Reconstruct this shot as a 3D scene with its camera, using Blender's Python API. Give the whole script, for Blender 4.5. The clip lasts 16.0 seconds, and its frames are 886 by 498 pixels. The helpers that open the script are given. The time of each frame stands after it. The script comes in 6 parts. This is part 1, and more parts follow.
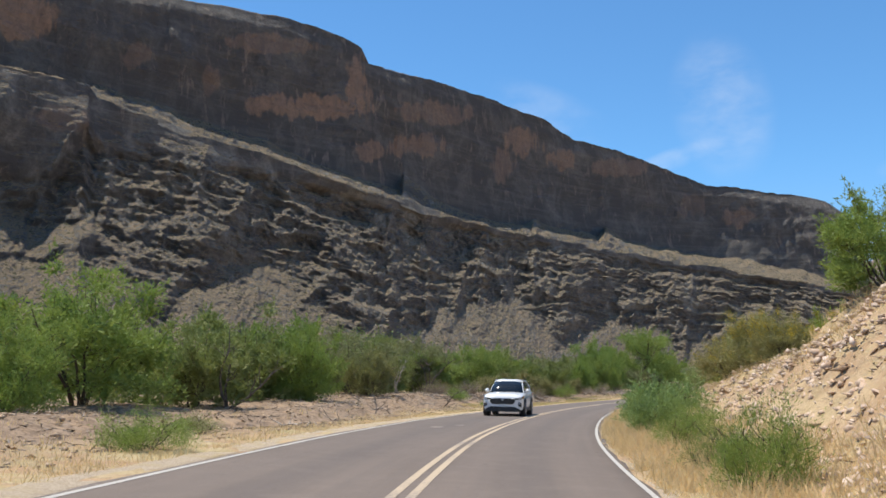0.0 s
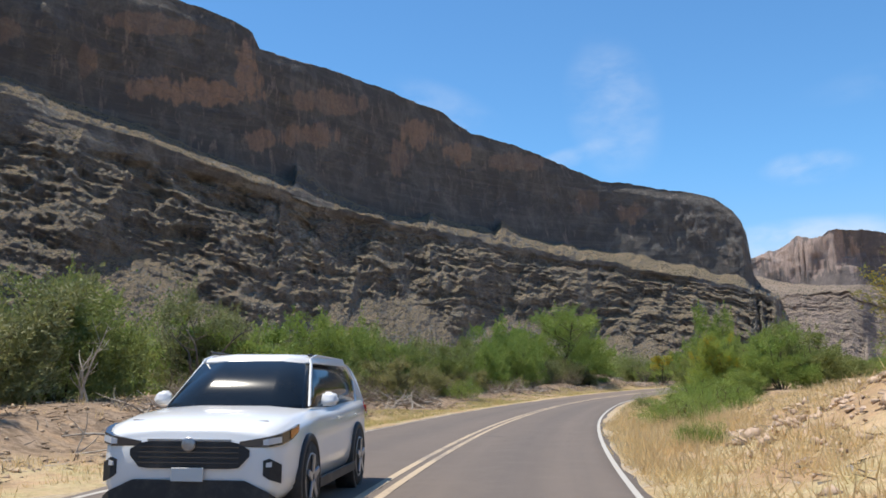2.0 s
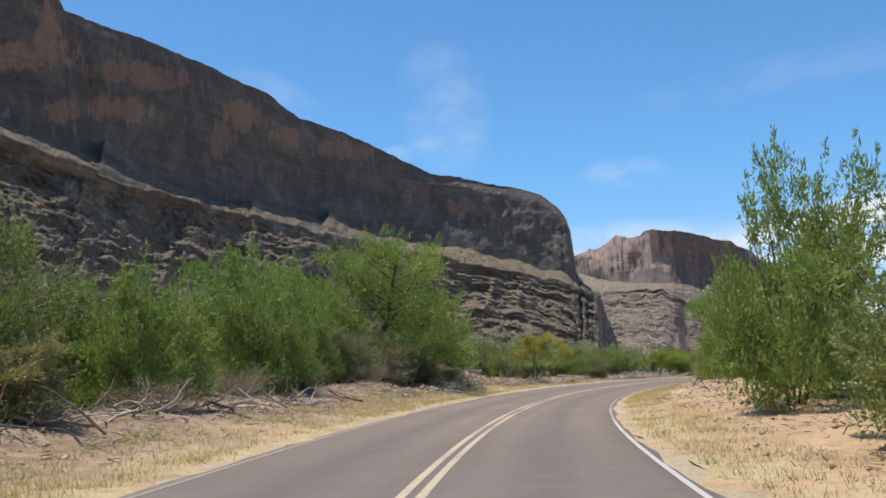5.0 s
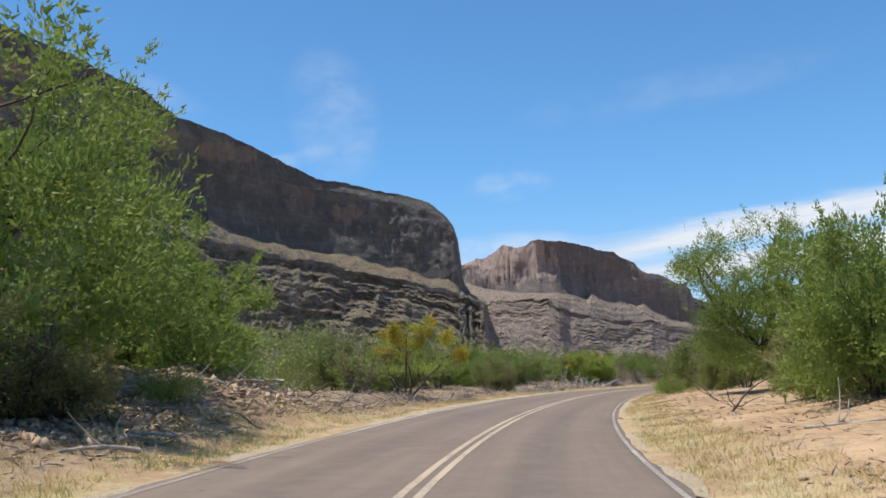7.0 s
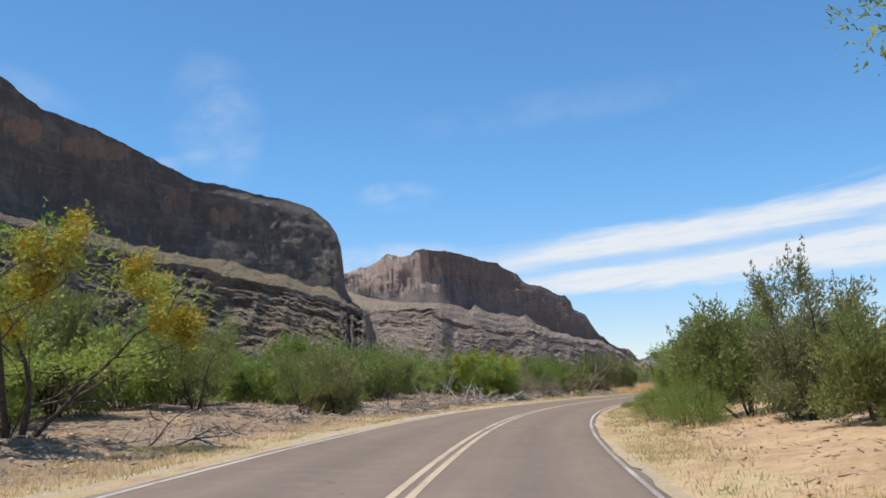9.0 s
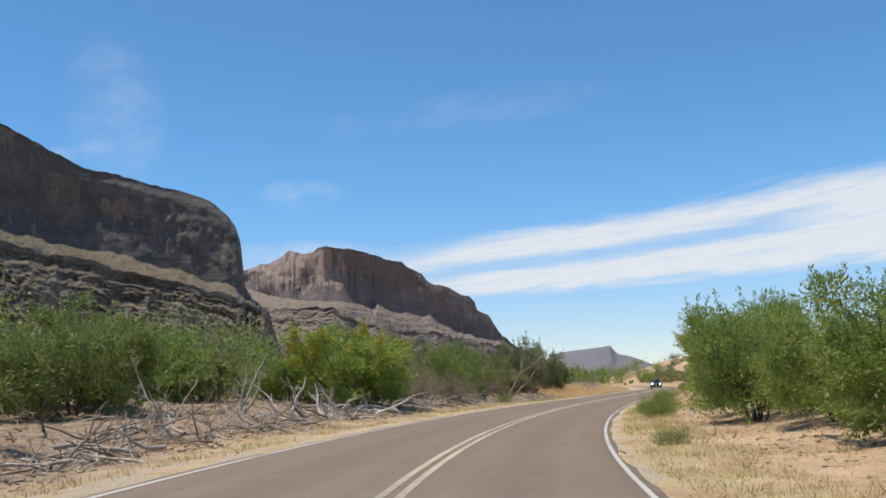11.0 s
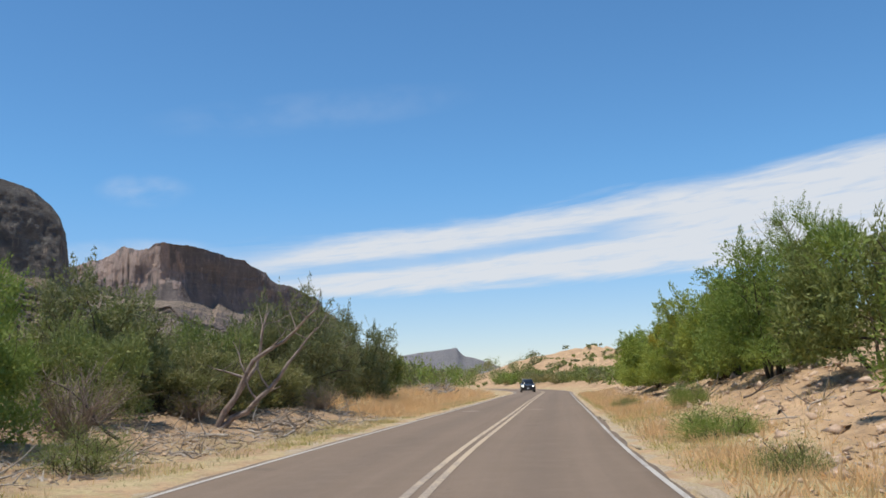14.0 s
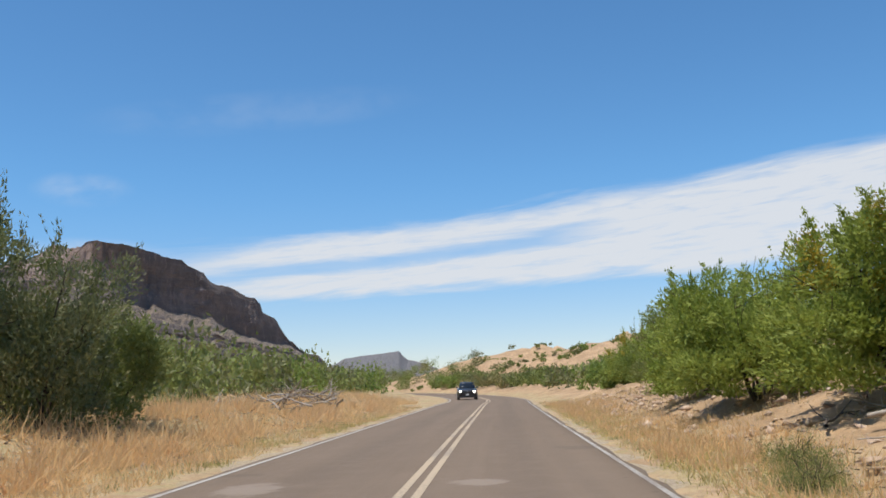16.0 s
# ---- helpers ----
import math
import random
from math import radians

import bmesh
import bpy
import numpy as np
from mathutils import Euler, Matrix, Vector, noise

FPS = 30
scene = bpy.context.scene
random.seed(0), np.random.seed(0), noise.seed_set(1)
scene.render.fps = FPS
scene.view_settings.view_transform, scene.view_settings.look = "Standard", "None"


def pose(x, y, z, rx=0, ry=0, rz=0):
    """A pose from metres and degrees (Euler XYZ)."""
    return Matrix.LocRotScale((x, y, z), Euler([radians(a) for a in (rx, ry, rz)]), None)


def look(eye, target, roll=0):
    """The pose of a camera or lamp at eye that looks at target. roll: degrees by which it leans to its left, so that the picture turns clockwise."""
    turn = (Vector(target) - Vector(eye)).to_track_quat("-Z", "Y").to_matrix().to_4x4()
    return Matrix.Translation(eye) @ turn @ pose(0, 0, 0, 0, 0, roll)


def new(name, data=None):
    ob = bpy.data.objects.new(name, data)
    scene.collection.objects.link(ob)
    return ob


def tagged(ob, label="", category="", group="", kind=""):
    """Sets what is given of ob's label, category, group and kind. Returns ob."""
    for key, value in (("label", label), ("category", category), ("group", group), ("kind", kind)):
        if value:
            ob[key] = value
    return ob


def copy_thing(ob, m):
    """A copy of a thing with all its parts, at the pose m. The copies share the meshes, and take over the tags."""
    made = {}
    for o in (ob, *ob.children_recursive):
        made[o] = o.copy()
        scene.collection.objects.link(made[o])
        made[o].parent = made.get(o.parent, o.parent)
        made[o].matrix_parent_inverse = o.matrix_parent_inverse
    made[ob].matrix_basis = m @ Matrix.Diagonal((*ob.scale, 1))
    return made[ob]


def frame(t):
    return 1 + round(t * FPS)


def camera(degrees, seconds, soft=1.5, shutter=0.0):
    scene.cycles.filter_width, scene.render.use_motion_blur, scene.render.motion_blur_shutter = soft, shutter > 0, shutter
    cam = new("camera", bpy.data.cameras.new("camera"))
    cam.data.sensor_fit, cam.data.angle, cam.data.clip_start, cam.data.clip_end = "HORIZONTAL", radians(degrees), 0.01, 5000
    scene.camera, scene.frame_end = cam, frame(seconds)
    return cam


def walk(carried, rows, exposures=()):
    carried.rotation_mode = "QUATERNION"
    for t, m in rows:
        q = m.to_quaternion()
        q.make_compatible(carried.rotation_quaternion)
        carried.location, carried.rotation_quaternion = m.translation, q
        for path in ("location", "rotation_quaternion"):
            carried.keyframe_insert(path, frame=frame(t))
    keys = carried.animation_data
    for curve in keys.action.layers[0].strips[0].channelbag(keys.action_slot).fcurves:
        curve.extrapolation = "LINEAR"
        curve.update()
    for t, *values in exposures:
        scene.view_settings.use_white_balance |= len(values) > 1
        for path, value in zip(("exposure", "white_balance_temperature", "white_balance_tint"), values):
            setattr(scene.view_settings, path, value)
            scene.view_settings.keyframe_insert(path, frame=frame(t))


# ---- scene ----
cam = camera(51.6, 16.0, soft=1.65)
# seconds, x, y, z, tilt, roll, turn: a car going round a long right-hand bend
ROWS = [
    (0.0, 0.00, 0.00, 1.40, 98.65, 0.53, -8.65),
    (0.5, 1.98, 8.45, 1.40, 98.56, 0.81, -10.50),
    (1.0, 4.23, 16.83, 1.40, 98.48, 1.03, -12.11),
    (1.5, 6.71, 25.14, 1.40, 98.42, 1.23, -13.52),
    (2.0, 9.38, 33.39, 1.40, 98.36, 1.28, -15.04),
    (2.5, 12.23, 41.57, 1.40, 98.28, 1.36, -16.70),
    (3.0, 15.29, 49.67, 1.40, 98.19, 1.40, -18.53),
    (3.5, 18.56, 57.70, 1.40, 98.05, 1.42, -20.33),
    (4.0, 22.07, 65.64, 1.40, 97.91, 1.39, -22.11),
    (4.5, 25.85, 73.47, 1.40, 97.77, 1.35, -23.85),
    (5.0, 29.92, 81.18, 1.40, 97.79, 1.43, -25.79),
    (5.5, 34.28, 88.75, 1.40, 97.85, 1.55, -27.66),
    (6.0, 38.91, 96.18, 1.40, 97.93, 1.67, -29.40),
    (6.5, 43.78, 103.46, 1.40, 98.12, 1.72, -31.06),
    (7.0, 48.85, 110.57, 1.40, 98.22, 1.78, -32.82),
    (7.5, 54.12, 117.48, 1.40, 98.36, 1.80, -34.59),
    (8.0, 59.55, 124.17, 1.40, 98.47, 1.80, -36.36),
    (8.5, 65.15, 130.63, 1.40, 98.57, 1.73, -38.35),
    (9.0, 70.89, 136.87, 1.40, 98.65, 1.70, -40.11),
    (9.5, 76.75, 142.93, 1.40, 98.90, 1.68, -41.74),
    (10.0, 82.72, 148.83, 1.40, 98.84, 1.58, -43.14),
    (10.5, 88.79, 154.58, 1.40, 98.67, 1.49, -44.56),
    (11.0, 94.99, 160.17, 1.40, 98.51, 1.45, -46.13),
    (11.5, 101.36, 165.55, 1.40, 98.41, 1.52, -47.88),
    (12.0, 107.90, 170.69, 1.40, 98.41, 1.52, -49.68),
    (12.5, 114.64, 175.57, 1.40, 98.40, 1.53, -51.38),
    (13.0, 121.53, 180.21, 1.40, 98.38, 1.61, -52.90),
    (13.5, 128.55, 184.65, 1.40, 98.37, 1.71, -54.34),
    (14.0, 135.68, 188.94, 1.40, 98.40, 1.78, -55.59),
    (14.5, 142.91, 193.12, 1.40, 98.43, 1.77, -56.74),
    (15.0, 150.23, 197.18, 1.40, 98.45, 1.62, -57.68),
    (15.5, 157.63, 201.13, 1.40, 98.49, 1.57, -58.45),
    (16.0, 165.09, 204.99, 1.40, 98.51, 1.70, -59.13),
]
walk(cam, [(r[0], pose(*r[1:])) for r in ROWS], [(0, 0.28), (4, 0.23), (6.5, 0.16), (9, 0.13), (11.5, 0.02), (13, -0.04), (16, -0.05)])

# ---------------------------------------------------------------- sky and sun
SUN_AZ, SUN_EL = -68.0, 72.0          # degrees; azimuth clockwise from +y
sun_dir = Vector((math.sin(radians(SUN_AZ)) * math.cos(radians(SUN_EL)),
                  math.cos(radians(SUN_AZ)) * math.cos(radians(SUN_EL)), math.sin(radians(SUN_EL))))
sun = new("sun", bpy.data.lights.new("sun", "SUN"))
sun.data.energy, sun.data.angle, sun.data.color = 4.6, radians(0.53), (1.0, 0.93, 0.82)
sun.matrix_world = look(sun_dir * 50, (0, 0, 0))

world = bpy.data.worlds.new("sky")
scene.world = world
world.use_nodes = True


class Net:
    """Short hand for node trees."""

    def __init__(self, tree):
        self.tree = tree
        tree.nodes.clear()

    def link(self, a, b):
        self.tree.links.new(a, b)

    def put(self, socket, value):
        if isinstance(value, bpy.types.NodeSocket):
            self.link(value, socket)
        elif value is not None:
            socket.default_value = value

    def math(self, op, a, b=None, c=None):
        n = self.tree.nodes.new("ShaderNodeMath")
        n.operation = op
        for s, v in zip(n.inputs, (a, b, c)):
            self.put(s, v)
        return n.outputs[0]

    def ramp(self, v, a, b, lo=0.0, hi=1.0):
        n = self.tree.nodes.new("ShaderNodeMapRange")
        n.interpolation_type = "SMOOTHSTEP"
        for s, x in zip(n.inputs, (v, a, b, lo, hi)):
            self.put(s, x)
        return n.outputs[0]

    def noise(self, vec, scale, detail=4.0, rough=0.55, warp=0.0):
        n = self.tree.nodes.new("ShaderNodeTexNoise")
        self.put(n.inputs["Vector"], vec)
        n.inputs["Scale"].default_value = scale
        n.inputs["Detail"].default_value = detail
        n.inputs["Roughness"].default_value = rough
        n.inputs["Distortion"].default_value = warp
        return n.outputs[0]

    def mix(self, f, a, b, kind="MIX"):
        n = self.tree.nodes.new("ShaderNodeMix")
        n.data_type, n.blend_type = "RGBA", kind
        self.put(n.inputs[0], f)
        self.put(n.inputs[6], a)
        self.put(n.inputs[7], b)
        return n.outputs[2]

    def combine(self, x, y, z):
        n = self.tree.nodes.new("ShaderNodeCombineXYZ")
        for s, v in zip(n.inputs, (x, y, z)):
            self.put(s, v)
        return n.outputs[0]


def build_sky():
    w = Net(world.node_tree)
    sky = w.tree.nodes.new("ShaderNodeTexSky")
    sky.sky_type, sky.sun_disc = "NISHITA", False
    sky.sun_elevation, sky.sun_rotation = radians(SUN_EL), radians(SUN_AZ)
    sky.air_density, sky.dust_density, sky.ozone_density, sky.altitude = 1.0, 0.0, 2.2, 900
    coord = w.tree.nodes.new("ShaderNodeTexCoord")
    sep = w.tree.nodes.new("ShaderNodeSeparateXYZ")
    w.link(coord.outputs["Generated"], sep.inputs[0])
    x, y, z = sep.outputs
    az = w.math("MULTIPLY", w.math("ARCTAN2", x, y), 57.2958)
    el = w.math("MULTIPLY", w.math("ARCSINE", z), 57.2958)
    # the long tilted bank of thin cloud: distance above its lower edge
    low = w.math("ADD", w.math("MULTIPLY", w.math("SUBTRACT", az, 48.0), 0.035), 5.3)
    high = w.math("ADD", w.math("MULTIPLY", w.math("SUBTRACT", az, 42.0), 0.115), 8.6)
    vec = w.combine(w.math("MULTIPLY", az, 0.1), w.math("MULTIPLY", w.math("SUBTRACT", el, w.math("MULTIPLY", az, 0.085)), 0.75), 0.0)
    n1 = w.noise(vec, 1.1, 6, 0.6, 0.6)
    n2 = w.noise(vec, 3.3, 5, 0.6, 0.3)
    wob = w.math("MULTIPLY", w.math("SUBTRACT", n1, 0.5), 2.2)
    up = w.ramp(w.math("SUBTRACT", w.math("ADD", el, wob), low), 0.0, 0.9)
    down = w.ramp(w.math("SUBTRACT", high, w.math("ADD", el, wob)), -0.2, 1.3)
    ends = w.math("MULTIPLY", w.ramp(az, 33.0, 50.0), w.ramp(az, 150.0, 110.0))
    # the blue cleft that runs through the bank
    mid = w.math("ADD", w.math("MULTIPLY", w.math("SUBTRACT", az, 47.0), 0.105), 7.0)
    cleft = w.ramp(w.math("ABSOLUTE", w.math("SUBTRACT", w.math("ADD", el, w.math("MULTIPLY", wob, 0.6)), mid)), 0.05, 0.75, 0.25, 1.0)
    cleft = w.math("MAXIMUM", cleft, w.ramp(az, 62.0, 72.0))
    bank = w.math("MULTIPLY", w.math("MULTIPLY", up, down), w.math("MULTIPLY", ends, cleft))
    bank = w.math("MULTIPLY", bank, w.ramp(n2, 0.2, 0.6, 0.62, 1.0))

    def wisp(a0, ra, e0, re, k, seed, tilt):
        da = w.math("DIVIDE", w.math("SUBTRACT", az, a0), ra)
        de = w.math("DIVIDE", w.math("SUBTRACT", w.math("SUBTRACT", el, e0), w.math("MULTIPLY", w.math("SUBTRACT", az, a0), tilt)), re)
        r2 = w.math("ADD", w.math("MULTIPLY", da, da), w.math("MULTIPLY", de, de))
        v = w.combine(w.math("MULTIPLY", az, 0.22), w.math("MULTIPLY", el, 0.4), seed)
        return w.math("MULTIPLY", w.math("MULTIPLY", w.ramp(r2, 1.0, 0.0), w.ramp(w.noise(v, 1.0, 5, 0.55, 0.15), 0.3, 0.75)), k)

    wisps = wisp(26.3, 3.4, 16.6, 4.8, 0.27, 3.0, -0.25)
    for args in ((37.6, 3.2, 12.0, 1.2, 0.36, 7.0, 0.02), (23.0, 4.0, 13.6, 0.8, 0.25, 9.0, 0.3), (36.5, 7.0, 7.8, 1.5, 0.55, 5.0, 0.05),
                 (15.0, 5.0, 17.0, 2.0, 0.16, 15.0, -0.3), (48.0, 12.0, 17.0, 1.5, 0.1, 21.0, 0.1)):
        wisps = w.math("ADD", wisps, wisp(*args))
    amount = w.math("MINIMUM", w.math("ADD", bank, wisps), 0.93)
    tint = w.mix(1.0, sky.outputs[0], w.mix(w.ramp(el, 0.0, 14.0), (0.76, 0.77, 0.88, 1), (0.58, 0.92, 1.1, 1)), "MULTIPLY")
    col = w.mix(amount, tint, (5.4, 5.6, 5.9, 1))
    bg = w.tree.nodes.new("ShaderNodeBackground")
    w.link(col, bg.inputs[0])
    bg.inputs[1].default_value = 0.14
    out = w.tree.nodes.new("ShaderNodeOutputWorld")
    w.link(bg.outputs[0], out.inputs[0])


build_sky()

# ---------------------------------------------------------------- helpers
rng = np.random.default_rng(7)


def hash2(i, j, seed):
    h = np.sin(i * 127.1 + j * 311.7 + seed * 74.7) * 43758.5453
    return h - np.floor(h)


def vnoise(x, y, seed=0):
    """Smooth value noise in the plane, -1 to 1."""
    i, j = np.floor(x), np.floor(y)
    u, v = x - i, y - j
    u, v = u * u * u * (u * (u * 6 - 15) + 10), v * v * v * (v * (v * 6 - 15) + 10)
    a, b = hash2(i, j, seed), hash2(i + 1, j, seed)
    c, d = hash2(i, j + 1, seed), hash2(i + 1, j + 1, seed)
    return 2 * (a + (b - a) * u + (c - a) * v + (a - b - c + d) * u * v) - 1


def fbm(x, y, seed=0, octaves=5, gain=0.5):
    out, amp = 0.0, 1.0
    for k in range(octaves):
        out = out + amp * vnoise(x * 2 ** k, y * 2 ** k, seed + 13 * k)
        amp *= gain
    return out


def smooth(a, b, x):
    t = np.clip((x - a) / (b - a), 0, 1)
    return t * t * (3 - 2 * t)


def mesh_from(name, verts, faces, material, shade=False):
    me = bpy.data.meshes.new(name)
    verts = np.asarray(verts, dtype=np.float32).reshape(-1, 3)
    faces = np.asarray(faces, dtype=np.int32)
    k = faces.shape[1]
    me.vertices.add(len(verts))
    me.vertices.foreach_set("co", verts.ravel())
    me.loops.add(faces.size)
    me.loops.foreach_set("vertex_index", faces.ravel())
    me.polygons.add(len(faces))
    me.polygons.foreach_set("loop_start", np.arange(0, faces.size, k, dtype=np.int32))
    me.update(calc_edges=True)
    me.validate()
    if shade:
        me.polygons.foreach_set("use_smooth", np.ones(len(me.polygons), dtype=bool))
    if material:
        me.materials.append(material)
    return me


def grid_faces(rows, cols):
    a = (np.arange(rows - 1)[:, None] * cols + np.arange(cols - 1)[None, :]).ravel()
    return np.stack([a, a + 1, a + cols + 1, a + cols], 1)


def part(name, bm, material, parent, label=""):
    me = bpy.data.meshes.new(name)
    bm.to_mesh(me)
    bm.free()
    me.materials.append(material)
    ob = new(name, me)
    ob.parent = parent
    return tagged(ob, label)


def part_mesh(name, me, parent, label=""):
    ob = new(name, me)
    ob.parent = parent
    return tagged(ob, label)


# ---------------------------------------------------------------- materials
def material(name):
    m = bpy.data.materials.new(name)
    m.use_nodes = True
    return m, Net(m.node_tree)


def finish(net, color, rough=0.85, bump=None, strength=0.3, dist=0.05, metal=0.0, spec=0.3, coat=0.0):
    b = net.tree.nodes.new("ShaderNodeBsdfPrincipled")
    net.put(b.inputs["Base Color"], color)
    net.put(b.inputs["Roughness"], rough)
    b.inputs["Metallic"].default_value = metal
    b.inputs["Specular IOR Level"].default_value = spec
    b.inputs["Coat Weight"].default_value = coat
    if bump is not None:
        n = net.tree.nodes.new("ShaderNodeBump")
        n.inputs["Strength"].default_value = strength
        n.inputs["Distance"].default_value = dist
        net.put(n.inputs["Height"], bump)
        net.link(n.outputs[0], b.inputs["Normal"])
    out = net.tree.nodes.new("ShaderNodeOutputMaterial")
    net.link(b.outputs[0], out.inputs[0])
    return b


def position(net):
    return net.tree.nodes.new("ShaderNodeNewGeometry").outputs["Position"]


def scaled(net, vec, sx, sy, sz):
    n = net.tree.nodes.new("ShaderNodeVectorMath")
    n.operation = "MULTIPLY"
    net.put(n.inputs[0], vec)
    n.inputs[1].default_value = (sx, sy, sz)
    return n.outputs[0]


def rock_material(name, dark, mid, warm, soil, scrub=(0.08, 0.085, 0.045, 1), grain=1.0):
    """Weathered limestone: varnished faces with iron stains and the mesa's painted sunlit flank, pale ledges, rubble
    and scrub where it lies flat.
    """
    m, n = material(name)
    p = position(n)
    geo = n.tree.nodes.new("ShaderNodeNewGeometry")
    sep = n.tree.nodes.new("ShaderNodeSeparateXYZ")
    n.link(geo.outputs["True Normal"], sep.inputs[0])
    bare = n.tree.nodes.new("ShaderNodeAttribute")
    bare.attribute_name = "face"                             # 1 on the sheer cliff, where no rubble stays
    flat = n.math("MULTIPLY", n.ramp(sep.outputs[2], 0.46, 0.68), n.ramp(bare.outputs["Fac"], 0.0, 1.0, 1.0, 0.15))
    stain_lit = n.tree.nodes.new("ShaderNodeAttribute")
    stain_lit.attribute_name = "iron_lit"
    iron_lit = stain_lit.outputs["Fac"]
    blotch = n.noise(scaled(n, p, 1, 1, 0.8), 0.024, 8, 0.68, 0.5)
    streak = n.noise(scaled(n, p, 1, 1, 0.3), 0.075, 7, 0.68, 0.4)
    strata = n.noise(scaled(n, p, 0.1, 0.1, 1.6), 0.07, 6, 0.68, 0.3)
    fine = n.noise(p, 0.24 * grain, 7, 0.74)
    varnish = n.ramp(bare.outputs["Fac"], 0.0, 1.0, 1.0, 0.5)  # dark desert varnish on the sheer cliff
    c = n.mix(n.math("MULTIPLY", n.ramp(blotch, 0.42, 0.74), varnish), dark, mid)
    c = n.mix(n.math("MULTIPLY", n.ramp(strata, 0.48, 0.66, 0.0, 0.4), varnish), c, mid)
    c = n.mix(n.math("MULTIPLY", n.ramp(streak, 0.54, 0.66, 0.0, 0.6), n.ramp(blotch, 0.62, 0.42)), c, n.mix(0.4, mid, warm))
    c = n.mix(n.math("MULTIPLY", iron_lit, n.ramp(n.math("ADD", n.math("MULTIPLY", streak, 0.6), n.math("MULTIPLY", fine, 0.4)), 0.34, 0.56, 0.35, 0.95)), c, warm)
    c = n.mix(n.ramp(fine, 0.44, 0.64, 0.0, 0.45), c, dark)
    ground = n.mix(n.ramp(n.noise(p, 0.045, 6, 0.7), 0.35, 0.65), soil, n.mix(0.28, soil, dark))
    boulder = n.noise(p, 0.2 * grain, 4, 0.75)
    ground = n.mix(n.ramp(boulder, 0.52, 0.6, 0.0, 0.75), ground, n.mix(0.55, soil, warm))
    ground = n.mix(n.ramp(n.noise(p, 0.31 * grain, 3, 0.7), 0.53, 0.6, 0.0, 0.5), ground, n.mix(0.35, dark, soil))
    ground = n.mix(n.math("MULTIPLY", n.ramp(n.noise(p, 0.27 * grain, 2, 0.5), 0.55, 0.61, 0.0, 0.85), n.ramp(n.noise(p, 0.02, 4, 0.6), 0.38, 0.55)), ground, scrub)
    c = n.mix(flat, c, ground)
    h = n.math("ADD", n.math("MULTIPLY", fine, 1.1), n.math("MULTIPLY", n.noise(scaled(n, p, 1, 1, 2.2), 0.1, 7, 0.74), 2.4))
    finish(n, c, 0.93, h, 1.0, 5.0, spec=0.15)
    return m


cliff_mat = rock_material("canyon_rock", (0.147, 0.139, 0.133, 1), (0.41, 0.39, 0.345, 1), (0.5, 0.335, 0.24, 1), (0.32, 0.258, 0.168, 1))
mesa_mat = rock_material("mesa_rock", (0.195, 0.168, 0.158, 1), (0.4, 0.335, 0.305, 1), (0.56, 0.42, 0.355, 1), (0.36, 0.29, 0.225, 1), grain=0.7)
# the blue haze of distance is mixed into these rock colours
far_mat = rock_material("hazed_hill_rock", (0.19, 0.19, 0.215, 1), (0.25, 0.25, 0.275, 1), (0.27, 0.26, 0.265, 1), (0.26, 0.25, 0.25, 1), (0.2, 0.2, 0.2, 1))


def ground_material():
    m, n = material("desert_soil")
    p = position(n)
    at = n.tree.nodes.new("ShaderNodeAttribute")
    at.attribute_name = "verge"
    tan = n.mix(n.ramp(n.noise(p, 0.3, 6, 0.65), 0.32, 0.68), (0.395, 0.262, 0.15, 1), (0.575, 0.395, 0.238, 1))
    tan = n.mix(n.ramp(n.noise(p, 1.7, 6, 0.75), 0.45, 0.7, 0.0, 0.6), tan, (0.23, 0.165, 0.105, 1))
    tan = n.mix(n.ramp(n.noise(p, 7.0, 4, 0.8), 0.55, 0.68, 0.0, 0.65), tan, (0.54, 0.44, 0.33, 1))
    straw = n.mix(n.ramp(n.noise(p, 1.1, 6, 0.75), 0.4, 0.65), (0.47, 0.37, 0.21, 1), (0.33, 0.285, 0.13, 1))
    straw = n.mix(n.ramp(n.noise(p, 12.0, 4, 0.8), 0.45, 0.65, 0.0, 0.6), straw, (0.62, 0.51, 0.32, 1))
    f = n.math("MULTIPLY", at.outputs["Fac"], n.ramp(n.noise(p, 0.6, 6, 0.75), 0.42, 0.58))
    c = n.mix(f, tan, straw)
    litter = n.noise(p, 4.0, 7, 0.85, 1.2)
    c = n.mix(n.ramp(litter, 0.52, 0.62, 0.0, 0.5), c, (0.16, 0.115, 0.085, 1))
    duff = n.tree.nodes.new("ShaderNodeAttribute")
    duff.attribute_name = "duff"
    brown = n.mix(n.ramp(n.noise(p, 3.2, 6, 0.8), 0.4, 0.62), (0.165, 0.118, 0.082, 1), (0.35, 0.26, 0.185, 1))
    c = n.mix(n.math("MULTIPLY", duff.outputs["Fac"], n.ramp(n.noise(p, 0.8, 6, 0.75, 0.5), 0.32, 0.52, 0.25, 0.95)), c, brown)
    h = n.math("ADD", n.noise(p, 3.0, 6, 0.7), n.math("MULTIPLY", n.noise(p, 18.0, 4, 0.7), 0.35))
    finish(n, c, 0.95, h, 0.8, 0.09, spec=0.1)
    return m


ground_mat = ground_material()


